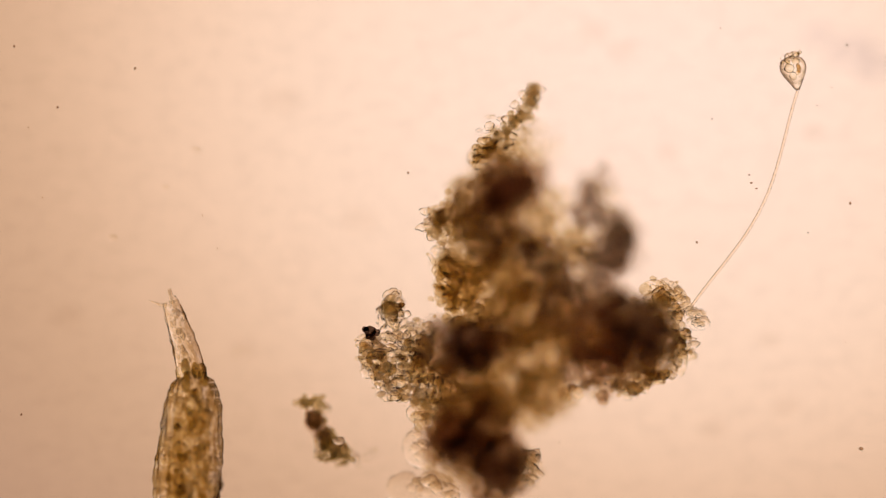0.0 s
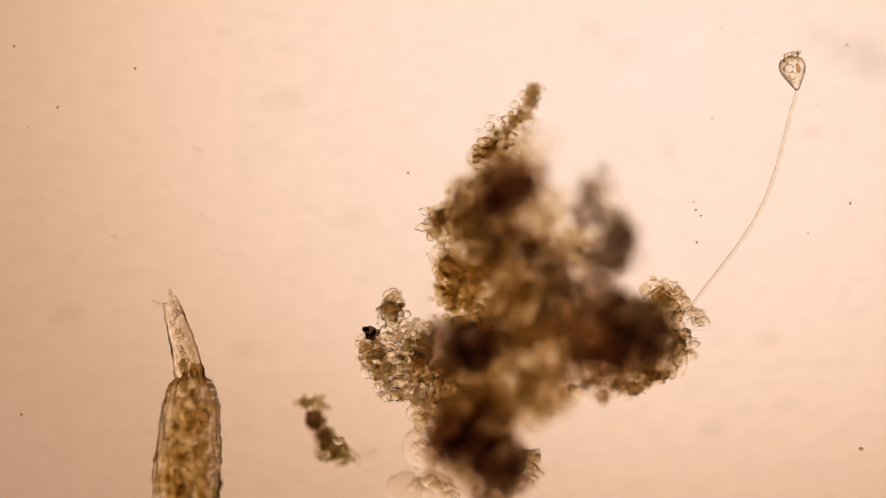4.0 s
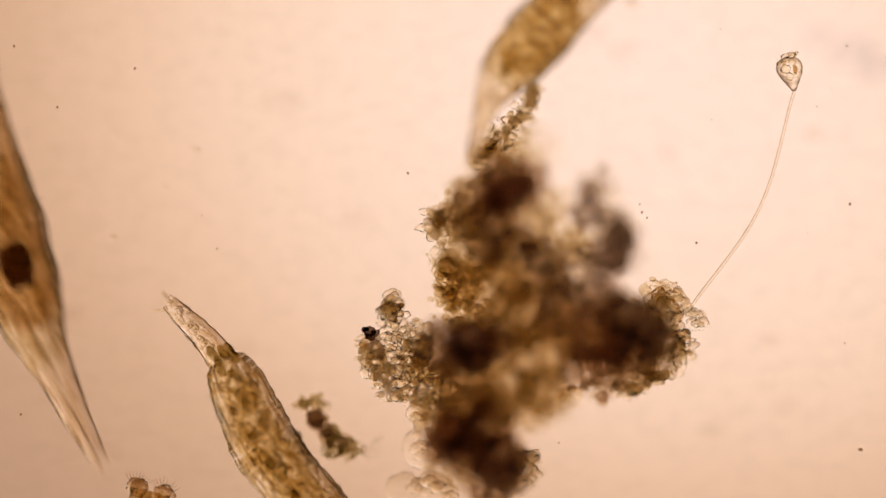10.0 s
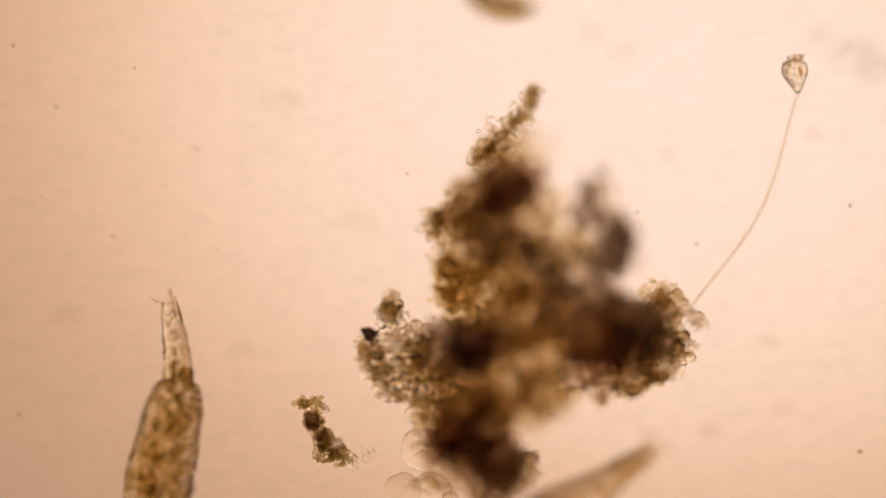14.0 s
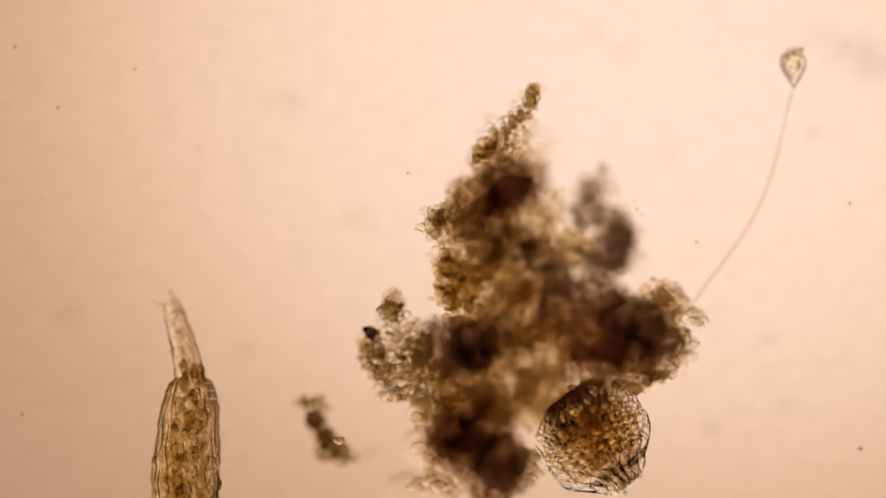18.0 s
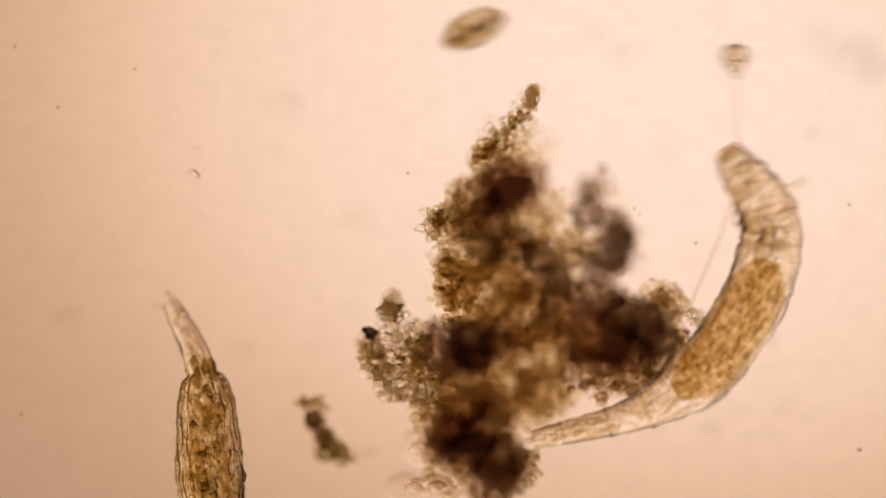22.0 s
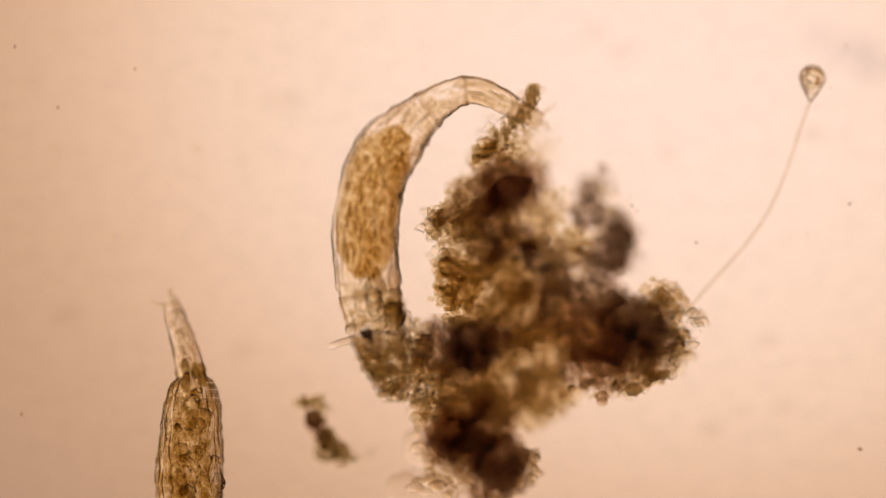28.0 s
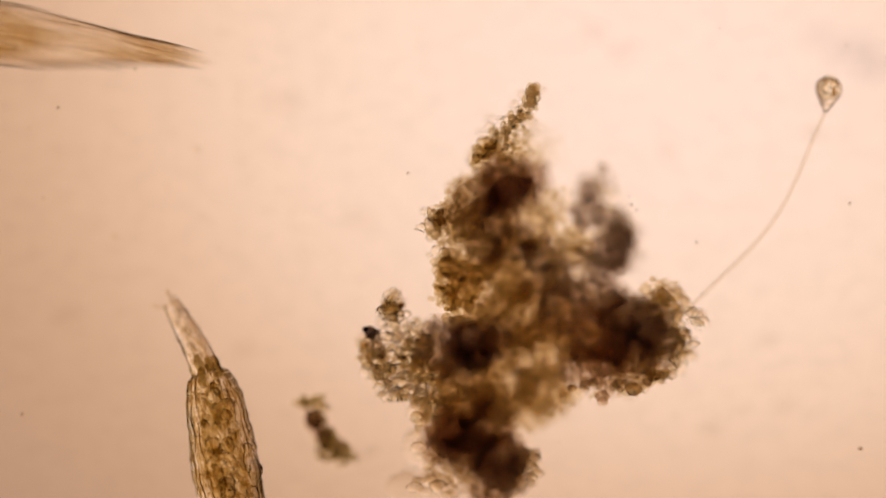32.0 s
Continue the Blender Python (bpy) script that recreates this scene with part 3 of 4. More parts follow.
    for x0, y0, x1, y1, spread, count, size, z in runs:
        for k in range(int(count * (0.35 if size > 13 else 0.9))):
            q = rnd.random()
            p = at(x0 + (x1 - x0) * q + rnd.gauss(0, spread * 0.55), y0 + (y1 - y0) * q + rnd.gauss(0, spread * 0.55), z + rnd.uniform(-0.015, 0.015)) - base
            heap.lump(p, rnd.uniform(2, 5) * UNIT, 0.5, (rnd.uniform(0.8, 1.8), 1, 0.8), 2, rnd.random() * 40)
    heap.part("rim_grain", AMBER, body, "brown grains between the vesicles", "stuff")
    # brown vesicles hanging from the lower edge
    for x, y, r in ((1122, 690, 13), (1036, 682, 9), (1050, 678, 8), (1088, 684, 9), (1098, 690, 6), (1146, 677, 8), (1158, 668, 9), (1172, 664, 7), (1012, 688, 7), (1066, 702, 11), (1067, 711, 9)):
        bm = bmesh.new()
        lump(bm, at(x, y, 0.072) - base, r * UNIT, 0.2, (1.1, 0.9, 0.8), 3, x * 0.13, 1.1)
        part("brown_vesicle", bm, BROWNBIT, body)
    # wide, nearly empty vesicles low on the clump
    for x, y, r, z in ((750, 792, 37, .022), (716, 868, 32, .024), (768, 866, 34, .03)):
        bm = bmesh.new()
        lump(bm, at(x, y, z) - base, r * UNIT, 0.12, (1, 1, 0.7), 4, x * 0.1, 0.8)
        part("wide_vesicle", bm, BUBBLE, body)
    return body


def green_bit():
    body = thing("detritus_flake", "small olive green clot of algae and debris", "detritus", at(575, 765, 0))
    rnd = random.Random(9)
    for x, y, r, m, n in ((540, 712, 12, GREEN, 18), (562, 712, 13, GREEN, 20), (574, 722, 9, CLEARBIT, 10), (557, 744, 15, DARK, 90), (560, 742, 18, GREEN, 24), (572, 766, 15, DARK, 30),
                          (578, 776, 18, GREEN, 40), (584, 796, 20, GREEN, 46), (572, 800, 14, CLEARBIT, 22), (606, 804, 17, GREEN, 34), (598, 790, 14, DARK, 16), (622, 812, 11, CLEARBIT, 14)):
        heap = Heap()
        for k in range(n):
            a, q = k * 2.39996, math.sqrt((k + 0.5) / n) * rnd.uniform(0.8, 1.3)
            p = at(x + r * q * math.cos(a), y + r * q * math.sin(a), 0.018 + rnd.gauss(0, .006)) - body.location
            heap.lump(p, UNIT * rnd.uniform(2.6, 6), 0.4, (1, 1, .8), 2, rnd.random() * 40)
        heap.part("clot", m, body, kind="stuff")
    heap = Heap()
    for k in range(26):
        p = at(645 + rnd.gauss(0, 12), 808 + rnd.gauss(0, 14), 0.018) - body.location
        heap.lump(p, UNIT * rnd.uniform(1.2, 2.8), 0.4, (1, 1, .8), 1, rnd.random() * 40)
    heap.part("loose_grain", CLEARBIT, body, "scattered clear grains", kind="stuff")
    return body


def vorticella():
    body = thing("bell_animalcule", "clear bell-shaped ciliate on a long thin stalk", "ciliate", at(1222, 545, FOCUS))
    links = []
    bm = bmesh.new()
    u = UNIT
    lathe(bm, [(x * u, r * u) for x, r in ((0, 3), (5, 6), (15, 12), (28, 20), (39, 24), (48, 23.2), (55, 19.5), (60, 12), (62, 4))], 24, 0.95, 0.16, 3)
    bell = part("bell", bm, BELL, body)
    bm = bmesh.new()
    tube(bm, [((59 - 6 * math.cos(a)) * u, 18 * u * math.cos(a), 18 * u * math.sin(a)) for a in np.linspace(0, 6.28, 28)], 3.4 * u, 8)
    crownlets = [part("lip", bm, BULGE, bell, "rolled clear lip with cilia")]
    bm = bmesh.new()
    lump(bm, (63 * u, -3 * u, 0), 14 * u, 0.25, (0.42, 1, 1), 3, 2.7)
    crownlets.append(part("peristome", bm, CLEARBIT, bell, "clear domed disc inside the lip"))
    for x, y, r, long, stuff in ((41, 6, 8, 1, BULGE), (50, -6, 6, 1, BULGE), (27, 3, 6, 1.2, BULGE), (38, -8, 3.2, 2.6, ORGAN), (31, -6, 2.6, 1.6, GUTGRAIN), (51, 6, 3.4, 1, GUTGRAIN)):
        bm = bmesh.new()
        lump(bm, (x * u, y * u, 4 * u), r * u, 0.3, (long, 1, 1), 2, x)
        part("food_vacuole", bm, stuff, bell)
    for k in range(6):
        bm = bmesh.new()
        a = -0.9 + 0.36 * k
        tube(bm, [((61 - 6 * a) * u, 18 * u * a, 0), ((66 - 6 * a) * u, 20 * u * a, 0), ((70 - 5 * a) * u, 22 * u * a, 0)], 0.5 * u, 4, 0.4)
        crownlets.append(part("cilium", bm, CILIA, bell))
    for k in range(40):
        bm = bmesh.new()
        tube(bm, [(-5.6 * u, 0, 0), (5.6 * u, 0, 0)], 2.6 * u, 8)
        for face in [g for g in bm.faces if len(g.verts) > 4]:
            bm.faces.remove(face)
        links.append(part("stalk_link", bm, STALK, body))
    return body, bell, links, crownlets


def swimmer(label, width=1.0, flesh=CELL):
    """An oval ciliate."""
    body = thing("ciliate", label, "ciliate", group="swimming ciliates")
    u = UNIT
    bm = bmesh.new()
    lathe(bm, [(x * u, r * u * width) for x, r in ((-62, 4), (-54, 20), (-34, 38), (0, 46), (30, 40), (50, 22), (60, 5))], 20, 0.8, 0.1, 4)
    part("cell_body", bm, flesh, body)
    for x, y, r in ((-10, 4, 10), (12, -6, 9), (26, 5, 7), (-28, -3, 7)):
        bm = bmesh.new()
        lump(bm, (x * u, y * u, 0), r * u, 0.3, (1, 1, 1), 2, x)
        part("food_vacuole", bm, ORGAN, body)
    return body


def specks():
    rnd = random.Random(21)
    bm = bmesh.new()
    lump(bm, (0, 0, 0), 1.0, 0.4, (1, .8, .5), 1, 2)
    first = None
    marks = ((38, 734, 3), (25, 82, 3), (239, 121, 3), (1524, 794, 5), (1505, 360, 3.5), (722, 306, 3), (1233, 429, 3),
             (1472, 155, 2.5), (1446, 187, 2.5), (1275, 50, 2.5), (1260, 211, 2.5), (935, 580, 3), (990, 783, 2.5),
             (1499, 80, 3), (358, 381, 2.5), (385, 440, 2.5), (102, 190, 3), (75, 350, 2.5), (50, 226, 2.5), (1430, 412, 2), (1496, 606, 2))
    for x, y, r in marks:
        if first is None:
            first = part("speck", bm, GRAIN)
            ob = first
        else:
            ob = new("speck", first.data)
        ob.matrix_basis = Matrix.Translation(at(x, y, 0.05)) @ Matrix.Rotation(rnd.uniform(0, 6), 4, "Z") @ Matrix.Scale((r if r > 2.5 else 1.8) * UNIT, 4)
        tagged(ob, "tiny dark grain in the water film", "speck", "specks")
    for x, y, r, z in ((345, 266, 10, .03), (292, 332, 7, .03), (200, 421, 9, .03), (1440, 235, 20, -.05), (1360, 600, 22, -.05), (1185, 270, 20, -.06), (1100, 90, 24, -.05),
                       (1260, 760, 26, -.06), (640, 390, 30, -.08), (500, 180, 34, -.08), (1390, 720, 24, -.07), (120, 560, 30, -.08), (430, 620, 24, -.07), (1050, 60, 30, -.07)):
        bm = bmesh.new()
        lump(bm, (0, 0, 0), r * UNIT, 0.4, (1, .7, .2), 2, x)
        ob = part("pale_flake", bm, PALE if z > 0 else HAZE)
        ob.location = at(x, y, z)
        tagged(ob, "faint clear flake on the glass", "flake", "flakes")
    for x, y, r in ((1510, 95, 42), (1550, 120, 36), (1450, 60, 24)):
        bm = bmesh.new()
        lump(bm, (0, 0, 0), r * UNIT, 0.4, (1, .7, .1), 3, x)
        ob = part("smudge", bm, SMUDGE)
        ob.location = at(x, y, -0.12)
        tagged(ob, "grey blurred smudge in the glass", "smudge", "smudges")


def drifters():
    """A brown fleck and a few grains that drift with the water."""
    bm = bmesh.new()
    lump(bm, (0, 0, 0), 8 * UNIT, 0.5, (1.3, 0.8, 0.6), 2, 4.4)
    fleck = tagged(part("debris_fleck", bm, CLEARBIT), "small pale brown fleck drifting in the water", "fleck")
    grains = []
    for k in range(3):
        bm = bmesh.new()
        lump(bm, (0, 0, 0), (2.4 - 0.3 * k) * UNIT, 0.4, (1.3, 0.8, 0.6), 1, k * 2.2)
        grains.append(tagged(part("drifting_grain", bm, GRAIN), "tiny dark grain drifting in the water", "speck", "specks"))
    return fleck, grains


# ---- how things move ----
def spline(points, f):
    """A place on the smooth line through five plan points, and its direction; f from 0 to 1 by length."""
    pts = [Vector(p) for p in points]
    ext = [pts[0] * 2 - pts[1], *pts, pts[-1] * 2 - pts[-2]]
    fine = []
    for i in range(1, len(ext) - 2):
        p0, p1, p2, p3 = ext[i - 1:i + 3]
        for k in range(10):
            t = k / 10
            fine.append(0.5 * (2 * p1 + (p2 - p0) * t + (2 * p0 - 5 * p1 + 4 * p2 - p3) * t * t + (3 * p1 - p0 - 3 * p2 + p3) * t ** 3))
    fine.append(pts[-1])
    lens = [0.0]
    for a, b in zip(fine, fine[1:]):
        lens.append(lens[-1] + (b - a).length)
    last = len(fine) - 1
    heading = [(fine[min(k + 2, last)] - fine[max(k - 2, 0)]).normalized() for k in range(last + 1)]
    out = []
    for q in f:
        s = q * lens[-1]
        i = max(0, min(len(lens) - 2, next((k - 1 for k, v in enumerate(lens) if v > s), len(lens) - 2)))
        w = (s - lens[i]) / max(lens[i + 1] - lens[i], 1e-6)
        out.append((fine[i].lerp(fine[i + 1], w), heading[i].lerp(heading[i + 1], w).normalized()))
    return out


def tuck(f, short):
    """Where a ring lies along the line when the animal is drawn in: foot and neck slide back inside the trunk."""
    w = min(1.0, max(0.65, (short - 0.3) / 0.5))
    foot, trunk, neck = 0.3 * w, 0.44, 0.26 * w
    s = foot + trunk + neck
    if f < 0.3:
        return f * w / s
    if f < 0.74:
        return (foot + f - 0.3) / s
    return (foot + trunk + (f - 0.74) * w) / s


def crawl(made, height, *stretches, blunt=((0, 0), (32, 0)), squat=((0, 0), (32, 0)), toes=0.0):
    """Keys a rotifer: rows of seconds and ten numbers, five plan points from tail tip to crown; blunt and squat: how far head and foot are drawn in; toes: how far the tail end dips."""
    body, pieces, whole = made
    rows = [r for s in stretches for r in s]
    if rows[0][0] > 0:
        rows.insert(0, (0.0, *rows[0][1:]))
    if rows[-1][0] < 32:
        rows.append((32.0, *rows[-1][1:]))
    full = [rows[0]]
    for a, b in zip(rows, rows[1:]):
        gap = b[0] - a[0]
        same = all(abs(p - q) < 0.5 for p, q in zip(a[1:], b[1:]))
        n = 1 if same else max(1, round(gap / 0.15))
        for k in range(1, n + 1):
            w = k / n
            full.append(tuple(p + (q - p) * w for p, q in zip(a, b)))
    keys = [[] for _ in pieces]
    core = []
    for t, *v in full:
        pts = [(v[i], v[i + 1]) for i in range(0, 10, 2)]
        short = sum((Vector(a) - Vector(b)).length for a, b in zip(pts, pts[1:])) / whole
        drawn = np.interp(t, *zip(*blunt))
        sat = np.interp(t, *zip(*squat))
        fs = [0.3 - (0.3 - f) * (1 - sat) if f < 0.3 else f if f < 0.82 else 0.82 + (f - 0.82) * (1 - drawn) for _, f in pieces]
        lo, hi = tuck(fs[0], short), tuck(fs[-1], short)
        got = spline(pts, [(tuck(f, short) - lo) / (hi - lo) for f in fs])
        z = np.interp(t, *zip(*height)) if isinstance(height, list) else height
        c = at(*got[len(got) // 2][0], z)
        core.append((t, Matrix.Translation(c)))
        for i, (row, (p, d)) in enumerate(zip(keys, got)):
            m = Matrix.Rotation(math.atan2(-d.y, d.x), 4, "Z")
            # drawn in, the trunk lies in folds
            loose = min(1.0, max(0.0, 0.55 - short) / 0.2)
            f = pieces[i][1]
            p = p + Vector((-d.y, d.x)) * loose * 42 * (i * 2 % 5 - 2) / 2 * math.sqrt(max(0.0, 4 * f * (1 - f)))
            m = m @ Euler((0, loose * (0.2 + 0.65 * min(1.0, max(0.0, (0.36 - short) / 0.15))), 0)).to_matrix().to_4x4()
            m.translation = at(*p, z - toes * max(0.0, 1 - f / 0.25)) - c
            row.append((t, m))
    walk(body, core)
    for (ring, _), row in zip(pieces, keys):
        walk(ring, row)


def bell_rows(made, rows):
    """Keys the bell animalcule: seconds, where the bell's foot is, and its lean in degrees; the stalk coils as it shortens."""
    body, bell, links, crownlets = made
    base = Vector((1222.0, 545.0))
    full_len = 445.0
    keys, head = [[] for _ in links], []
    for t, x, y, lean in rows:
        end = Vector((x, y))
        rise = 0.03 * min(1.0, max(0.0, (t - 19.5) / 2)) * min(1.0, max(0.0, (28 - t) / 2))
        chord = (end - base).length
        along = (end - base) / chord
        side = Vector((-along.y, along.x))
        slack = max(0.0, full_len - 10 - chord)
        turns = 3.0
        loose = min(1.0, max(0.0, slack - 45) / 90)
        rad = loose * math.sqrt(max(0.0, full_len ** 2 - (chord + 8) ** 2)) / (2 * math.pi * turns) if slack > 12 else 0.0
        bulge = 34.0 if slack < 40 else 12.0
        pts = []
        for k in range(241):
            q = k / 240
            w = math.sin(math.pi * q)
            coil = 0.4 * rad * min(1.0, max(0.0, (q - 0.3) * 4)) * min(1.0, (1 - q) * 8)
            ph = 2 * math.pi * turns * q
            p = base + along * chord * q + side * (bulge * w * (0.6 + 0.4 * w) + coil * math.sin(ph))
            pts.append(at(p.x, p.y, FOCUS - 0.007 + rise * q + coil * UNIT * math.cos(ph)))
        lens = [0.0]
        for a, b in zip(pts, pts[1:]):
            lens.append(lens[-1] + (b - a).length)
        j = 0
        for i, row in enumerate(keys):
            s = (i + 0.5) / len(links) * lens[-1]
            while lens[j + 1] < s:
                j += 1
            d = (pts[min(j + 2, 240)] - pts[max(j - 1, 0)]).normalized()
            m = d.to_track_quat("X", "Z").to_matrix().to_4x4()
            m.translation = pts[j] - body.location
            row.append((t, m))
        m = Matrix.Rotation(radians(90 + lean), 4, "Z")
        m.translation = at(x, y, FOCUS - 0.007 + rise) - body.location
        head.append((t, m))
    walk(bell, head)
    # the lip and its cilia are drawn in when the stalk snaps back
    for bit in crownlets:
        still, drawn = Matrix.Identity(4), (Matrix.Translation((45 * UNIT, 0, 0)) @ Matrix.Rotation(radians(88), 4, "Y")
                                            @ Matrix.Translation((-66 * UNIT, 0, 0)))
        walk(bit, [(0, still), (18.7, still), (18.8, drawn), (32, drawn)])
    for link, row in zip(links, keys):
        walk(link, row)


def swim(ob, height, rows):
    """Keys a ciliate: seconds, plan place, heading in degrees."""
    rows = [(0.0, *rows[0][1:]), *rows, (32.0, *rows[-1][1:])]
    out = []
    for t, x, y, a in rows:
        m = Matrix.Rotation(radians(a), 4, "Z")
        m.translation = at(x, y, height)
        out.append((t, m))
    walk(ob, out)


anchored = rotifer("anchored rotifer with a tapering foot and amber gut", 640, 118, SITTER, (0.26, 0.8), rings=60, food=PALEGUT)
grazer = rotifer("long amber rotifer crawling round the clump", 830, 117, CRAWLER, rings=128)
glider = rotifer("pale rotifer swimming past the clump", 560, 114, GLIDER, (0.36, 0.71), rings=44, food=PALEGUT)
riser = rotifer("large brown rotifer with its wheel crown open", 850, 156, SWIMMER, (0.3, 0.95), "open", rings=26, food=BROWNGUT)
peeper = rotifer("brown rotifer with its wheel crown raised", 700, 84, SWIMMER, (0.3, 0.98), "open", rings=20, food=BROWNGUT)
diver = rotifer("pale amber rotifer diving through the water", 620, 120, SWIMMER, (0.35, 0.75), "open", rings=22, food=PALEGUT)
crosser = rotifer("slim grey rotifer swimming with open crown", 520, 90, SWIMMER, (0.33, 0.7), "open", rings=20, food=GREYGUT)
clump = floc()
flake = green_bit()
belled = vorticella()
ciliates = [swimmer("oval grey-brown swimming ciliate"), swimmer("slim amber swimming ciliate", 0.72, AMBERCELL), swimmer("broad oval grey swimming ciliate")]
specks()
fleck, grains = drifters()


def lean(t, jx, jy, mx, bx):
    """The anchored rotifer's line: foot tip, foot joint, trunk at two depths, and the far end."""
    gone = math.hypot(jx - 304, jy - 538) + math.hypot(mx - jx, 780 - jy) + math.hypot(bx - mx, 110)
    far = (640 - gone) / math.hypot(bx - mx, 110)
    return (t, 304, 538, jx, jy, mx, 780, bx, 890, bx + (bx - mx) * far, 890 + 110 * far)


def motions():
    crawl(anchored, 0.058,
          [lean(0, 338, 660, 336, 330), lean(1, 331, 662, 326, 318), lean(3, 328, 664, 318, 308), lean(3.5, 329, 666, 320, 312),
           lean(5.5, 352, 655, 372, 384), lean(6.2, 350, 660, 372, 384), lean(7, 352, 656, 374, 390), lean(8, 367, 648, 405, 440),
           lean(8.5, 382, 640, 440, 500), lean(9, 396, 634, 478, 570), lean(9.5, 393, 634, 470, 556), lean(10, 392, 634, 466, 548),
           lean(10.5, 382, 640, 440, 505), lean(11, 362, 652, 390, 420), lean(11.5, 345, 655, 350, 356), lean(12, 331, 660, 326, 316)],
          [lean(12.5, 322, 662, 312, 298), lean(13, 324, 662, 308, 292), lean(13.5, 312, 662, 288, 262), lean(14, 318, 663, 298, 280),
           lean(14.5, 330, 660, 318, 305), lean(16.5, 332, 652, 322, 315), lean(17, 328, 655, 312, 306), lean(18, 334, 660, 330, 328),
           lean(19, 334, 650, 322, 312), lean(20, 344, 648, 346, 345), lean(21, 350, 650, 358, 362), lean(22, 354, 646, 368, 378),
           lean(23, 358, 648, 380, 400), lean(24, 363, 646, 386, 408), lean(25, 358, 648, 376, 392), lean(25.5, 354, 650, 368, 380)],
          [lean(27.5, 340, 658, 338, 338), lean(28, 337, 660, 336, 336), lean(29, 348, 662, 358, 362), lean(30, 352, 662, 366, 378),
           lean(31, 358, 662, 378, 395), lean(31.5, 358, 662, 378, 398), lean(32, 362, 652, 390, 412)], toes=0.02)
    crawl(glider, 0.13,
          [(6.2, -700, 600, -540, 580, -380, 560, -230, 550, -80, 560), (6.4, -300, 560, -150, 530, 0, 515, 160, 540, 282, 610),
           (6.6, 73, 567, 210, 548, 350, 530, 500, 545, 640, 570), (6.8, 243, 552, 370, 525, 500, 500, 630, 505, 770, 520),
           (7.0, 282, 500, 400, 493, 520, 492, 640, 503, 770, 515), (7.3, 406, 446, 500, 432, 600, 425, 720, 440, 840, 465),
           (7.6, 440, 352, 540, 375, 650, 392, 750, 390, 840, 380), (7.9, 445, 338, 530, 380, 645, 388, 758, 362, 855, 312), (8.0, 435, 342, 525, 382, 640, 380, 755, 352, 860, 305)],
          [(8.2, 443, 340, 534, 345, 670, 330, 780, 295, 860, 260), (8.4, 440, 343, 560, 345, 680, 310, 785, 262, 834, 200),
           (8.6, 464, 364, 555, 325, 676, 270, 785, 230, 858, 200), (8.8, 590, 320, 600, 235, 690, 175, 780, 180, 860, 240),
           (9.0, 795, 342, 712, 318, 712, 240, 785, 202, 885, 215), (9.2, 767, 340, 700, 300, 730, 215, 815, 175, 890, 180),
           (9.4, 815, 300, 790, 210, 830, 130, 920, 60, 1050, 25), (9.6, 812, 275, 830, 185, 900, 85, 1000, 10, 1120, -60)],
          [(9.8, 838, 262, 862, 155, 928, 62, 1000, -25, 1090, -105), (10.0, 836, 272, 870, 165, 940, 75, 1020, -10, 1110, -90),
           (10.2, 843, 243, 895, 136, 985, 30, 1080, -40, 1180, -90), (10.4, 858, 243, 934, 136, 1040, 45, 1130, -15, 1240, -50),
           (10.6, 870, 210, 958, 136, 1080, 60, 1200, 20, 1310, 10), (10.8, 1000, 158, 1137, 90, 1290, 45, 1425, 36, 1545, 55),
           (11.0, 1352, 106, 1512, 97, 1670, 90, 1830, 92, 1990, 98), (11.3, 1800, 130, 1930, 120, 2060, 120, 2190, 120, 2320, 125)])
    crawl(riser, 0.06,
          [(8.0, 60, 1800, 60, 1590, 50, 1380, 40, 1170, 30, 960), (8.6, 60, 1510, 60, 1300, 50, 1090, 45, 880, 40, 690),
           (9.0, 104, 1370, 89, 1155, 79, 945, 70, 735, 66, 535), (9.2, 120, 1245, 110, 1030, 100, 820, 92, 610, 88, 410),
           (9.4, 125, 1140, 115, 930, 108, 725, 100, 520, 95, 325), (9.6, 145, 1030, 121, 820, 106, 610, 90, 400, 76, 200),
           (9.8, 195, 905, 150, 700, 95, 485, 70, 270, 50, 70), (10.0, 168, 800, 75, 610, 5, 420, -50, 220, -90, 30)],
          [(10.2, 95, 625, 20, 480, -50, 330, -110, 170, -160, 0), (10.5, -140, 500, -190, 360, -250, 210, -310, 50, -360, -100)])
    crawl(peeper, 0.06,
          [(8.2, 130, 1818, 140, 1638, 155, 1448, 180, 1278, 215, 1118), (8.6, 140, 1638, 155, 1448, 175, 1268, 200, 1098, 232, 940), (8.8, 140, 1598, 155, 1408, 175, 1228, 200, 1058, 232, 900),
           (9.0, 140, 1568, 155, 1388, 180, 1208, 215, 1038, 252, 883), (9.4, 170, 1558, 185, 1378, 205, 1198, 240, 1023, 278, 870),
           (9.8, 150, 1558, 165, 1378, 190, 1198, 225, 1028, 262, 880), (10.1, 150, 1578, 165, 1398, 190, 1218, 225, 1048, 262, 900),
           (10.6, 150, 1798, 165, 1618, 190, 1438, 225, 1268, 262, 1118)])
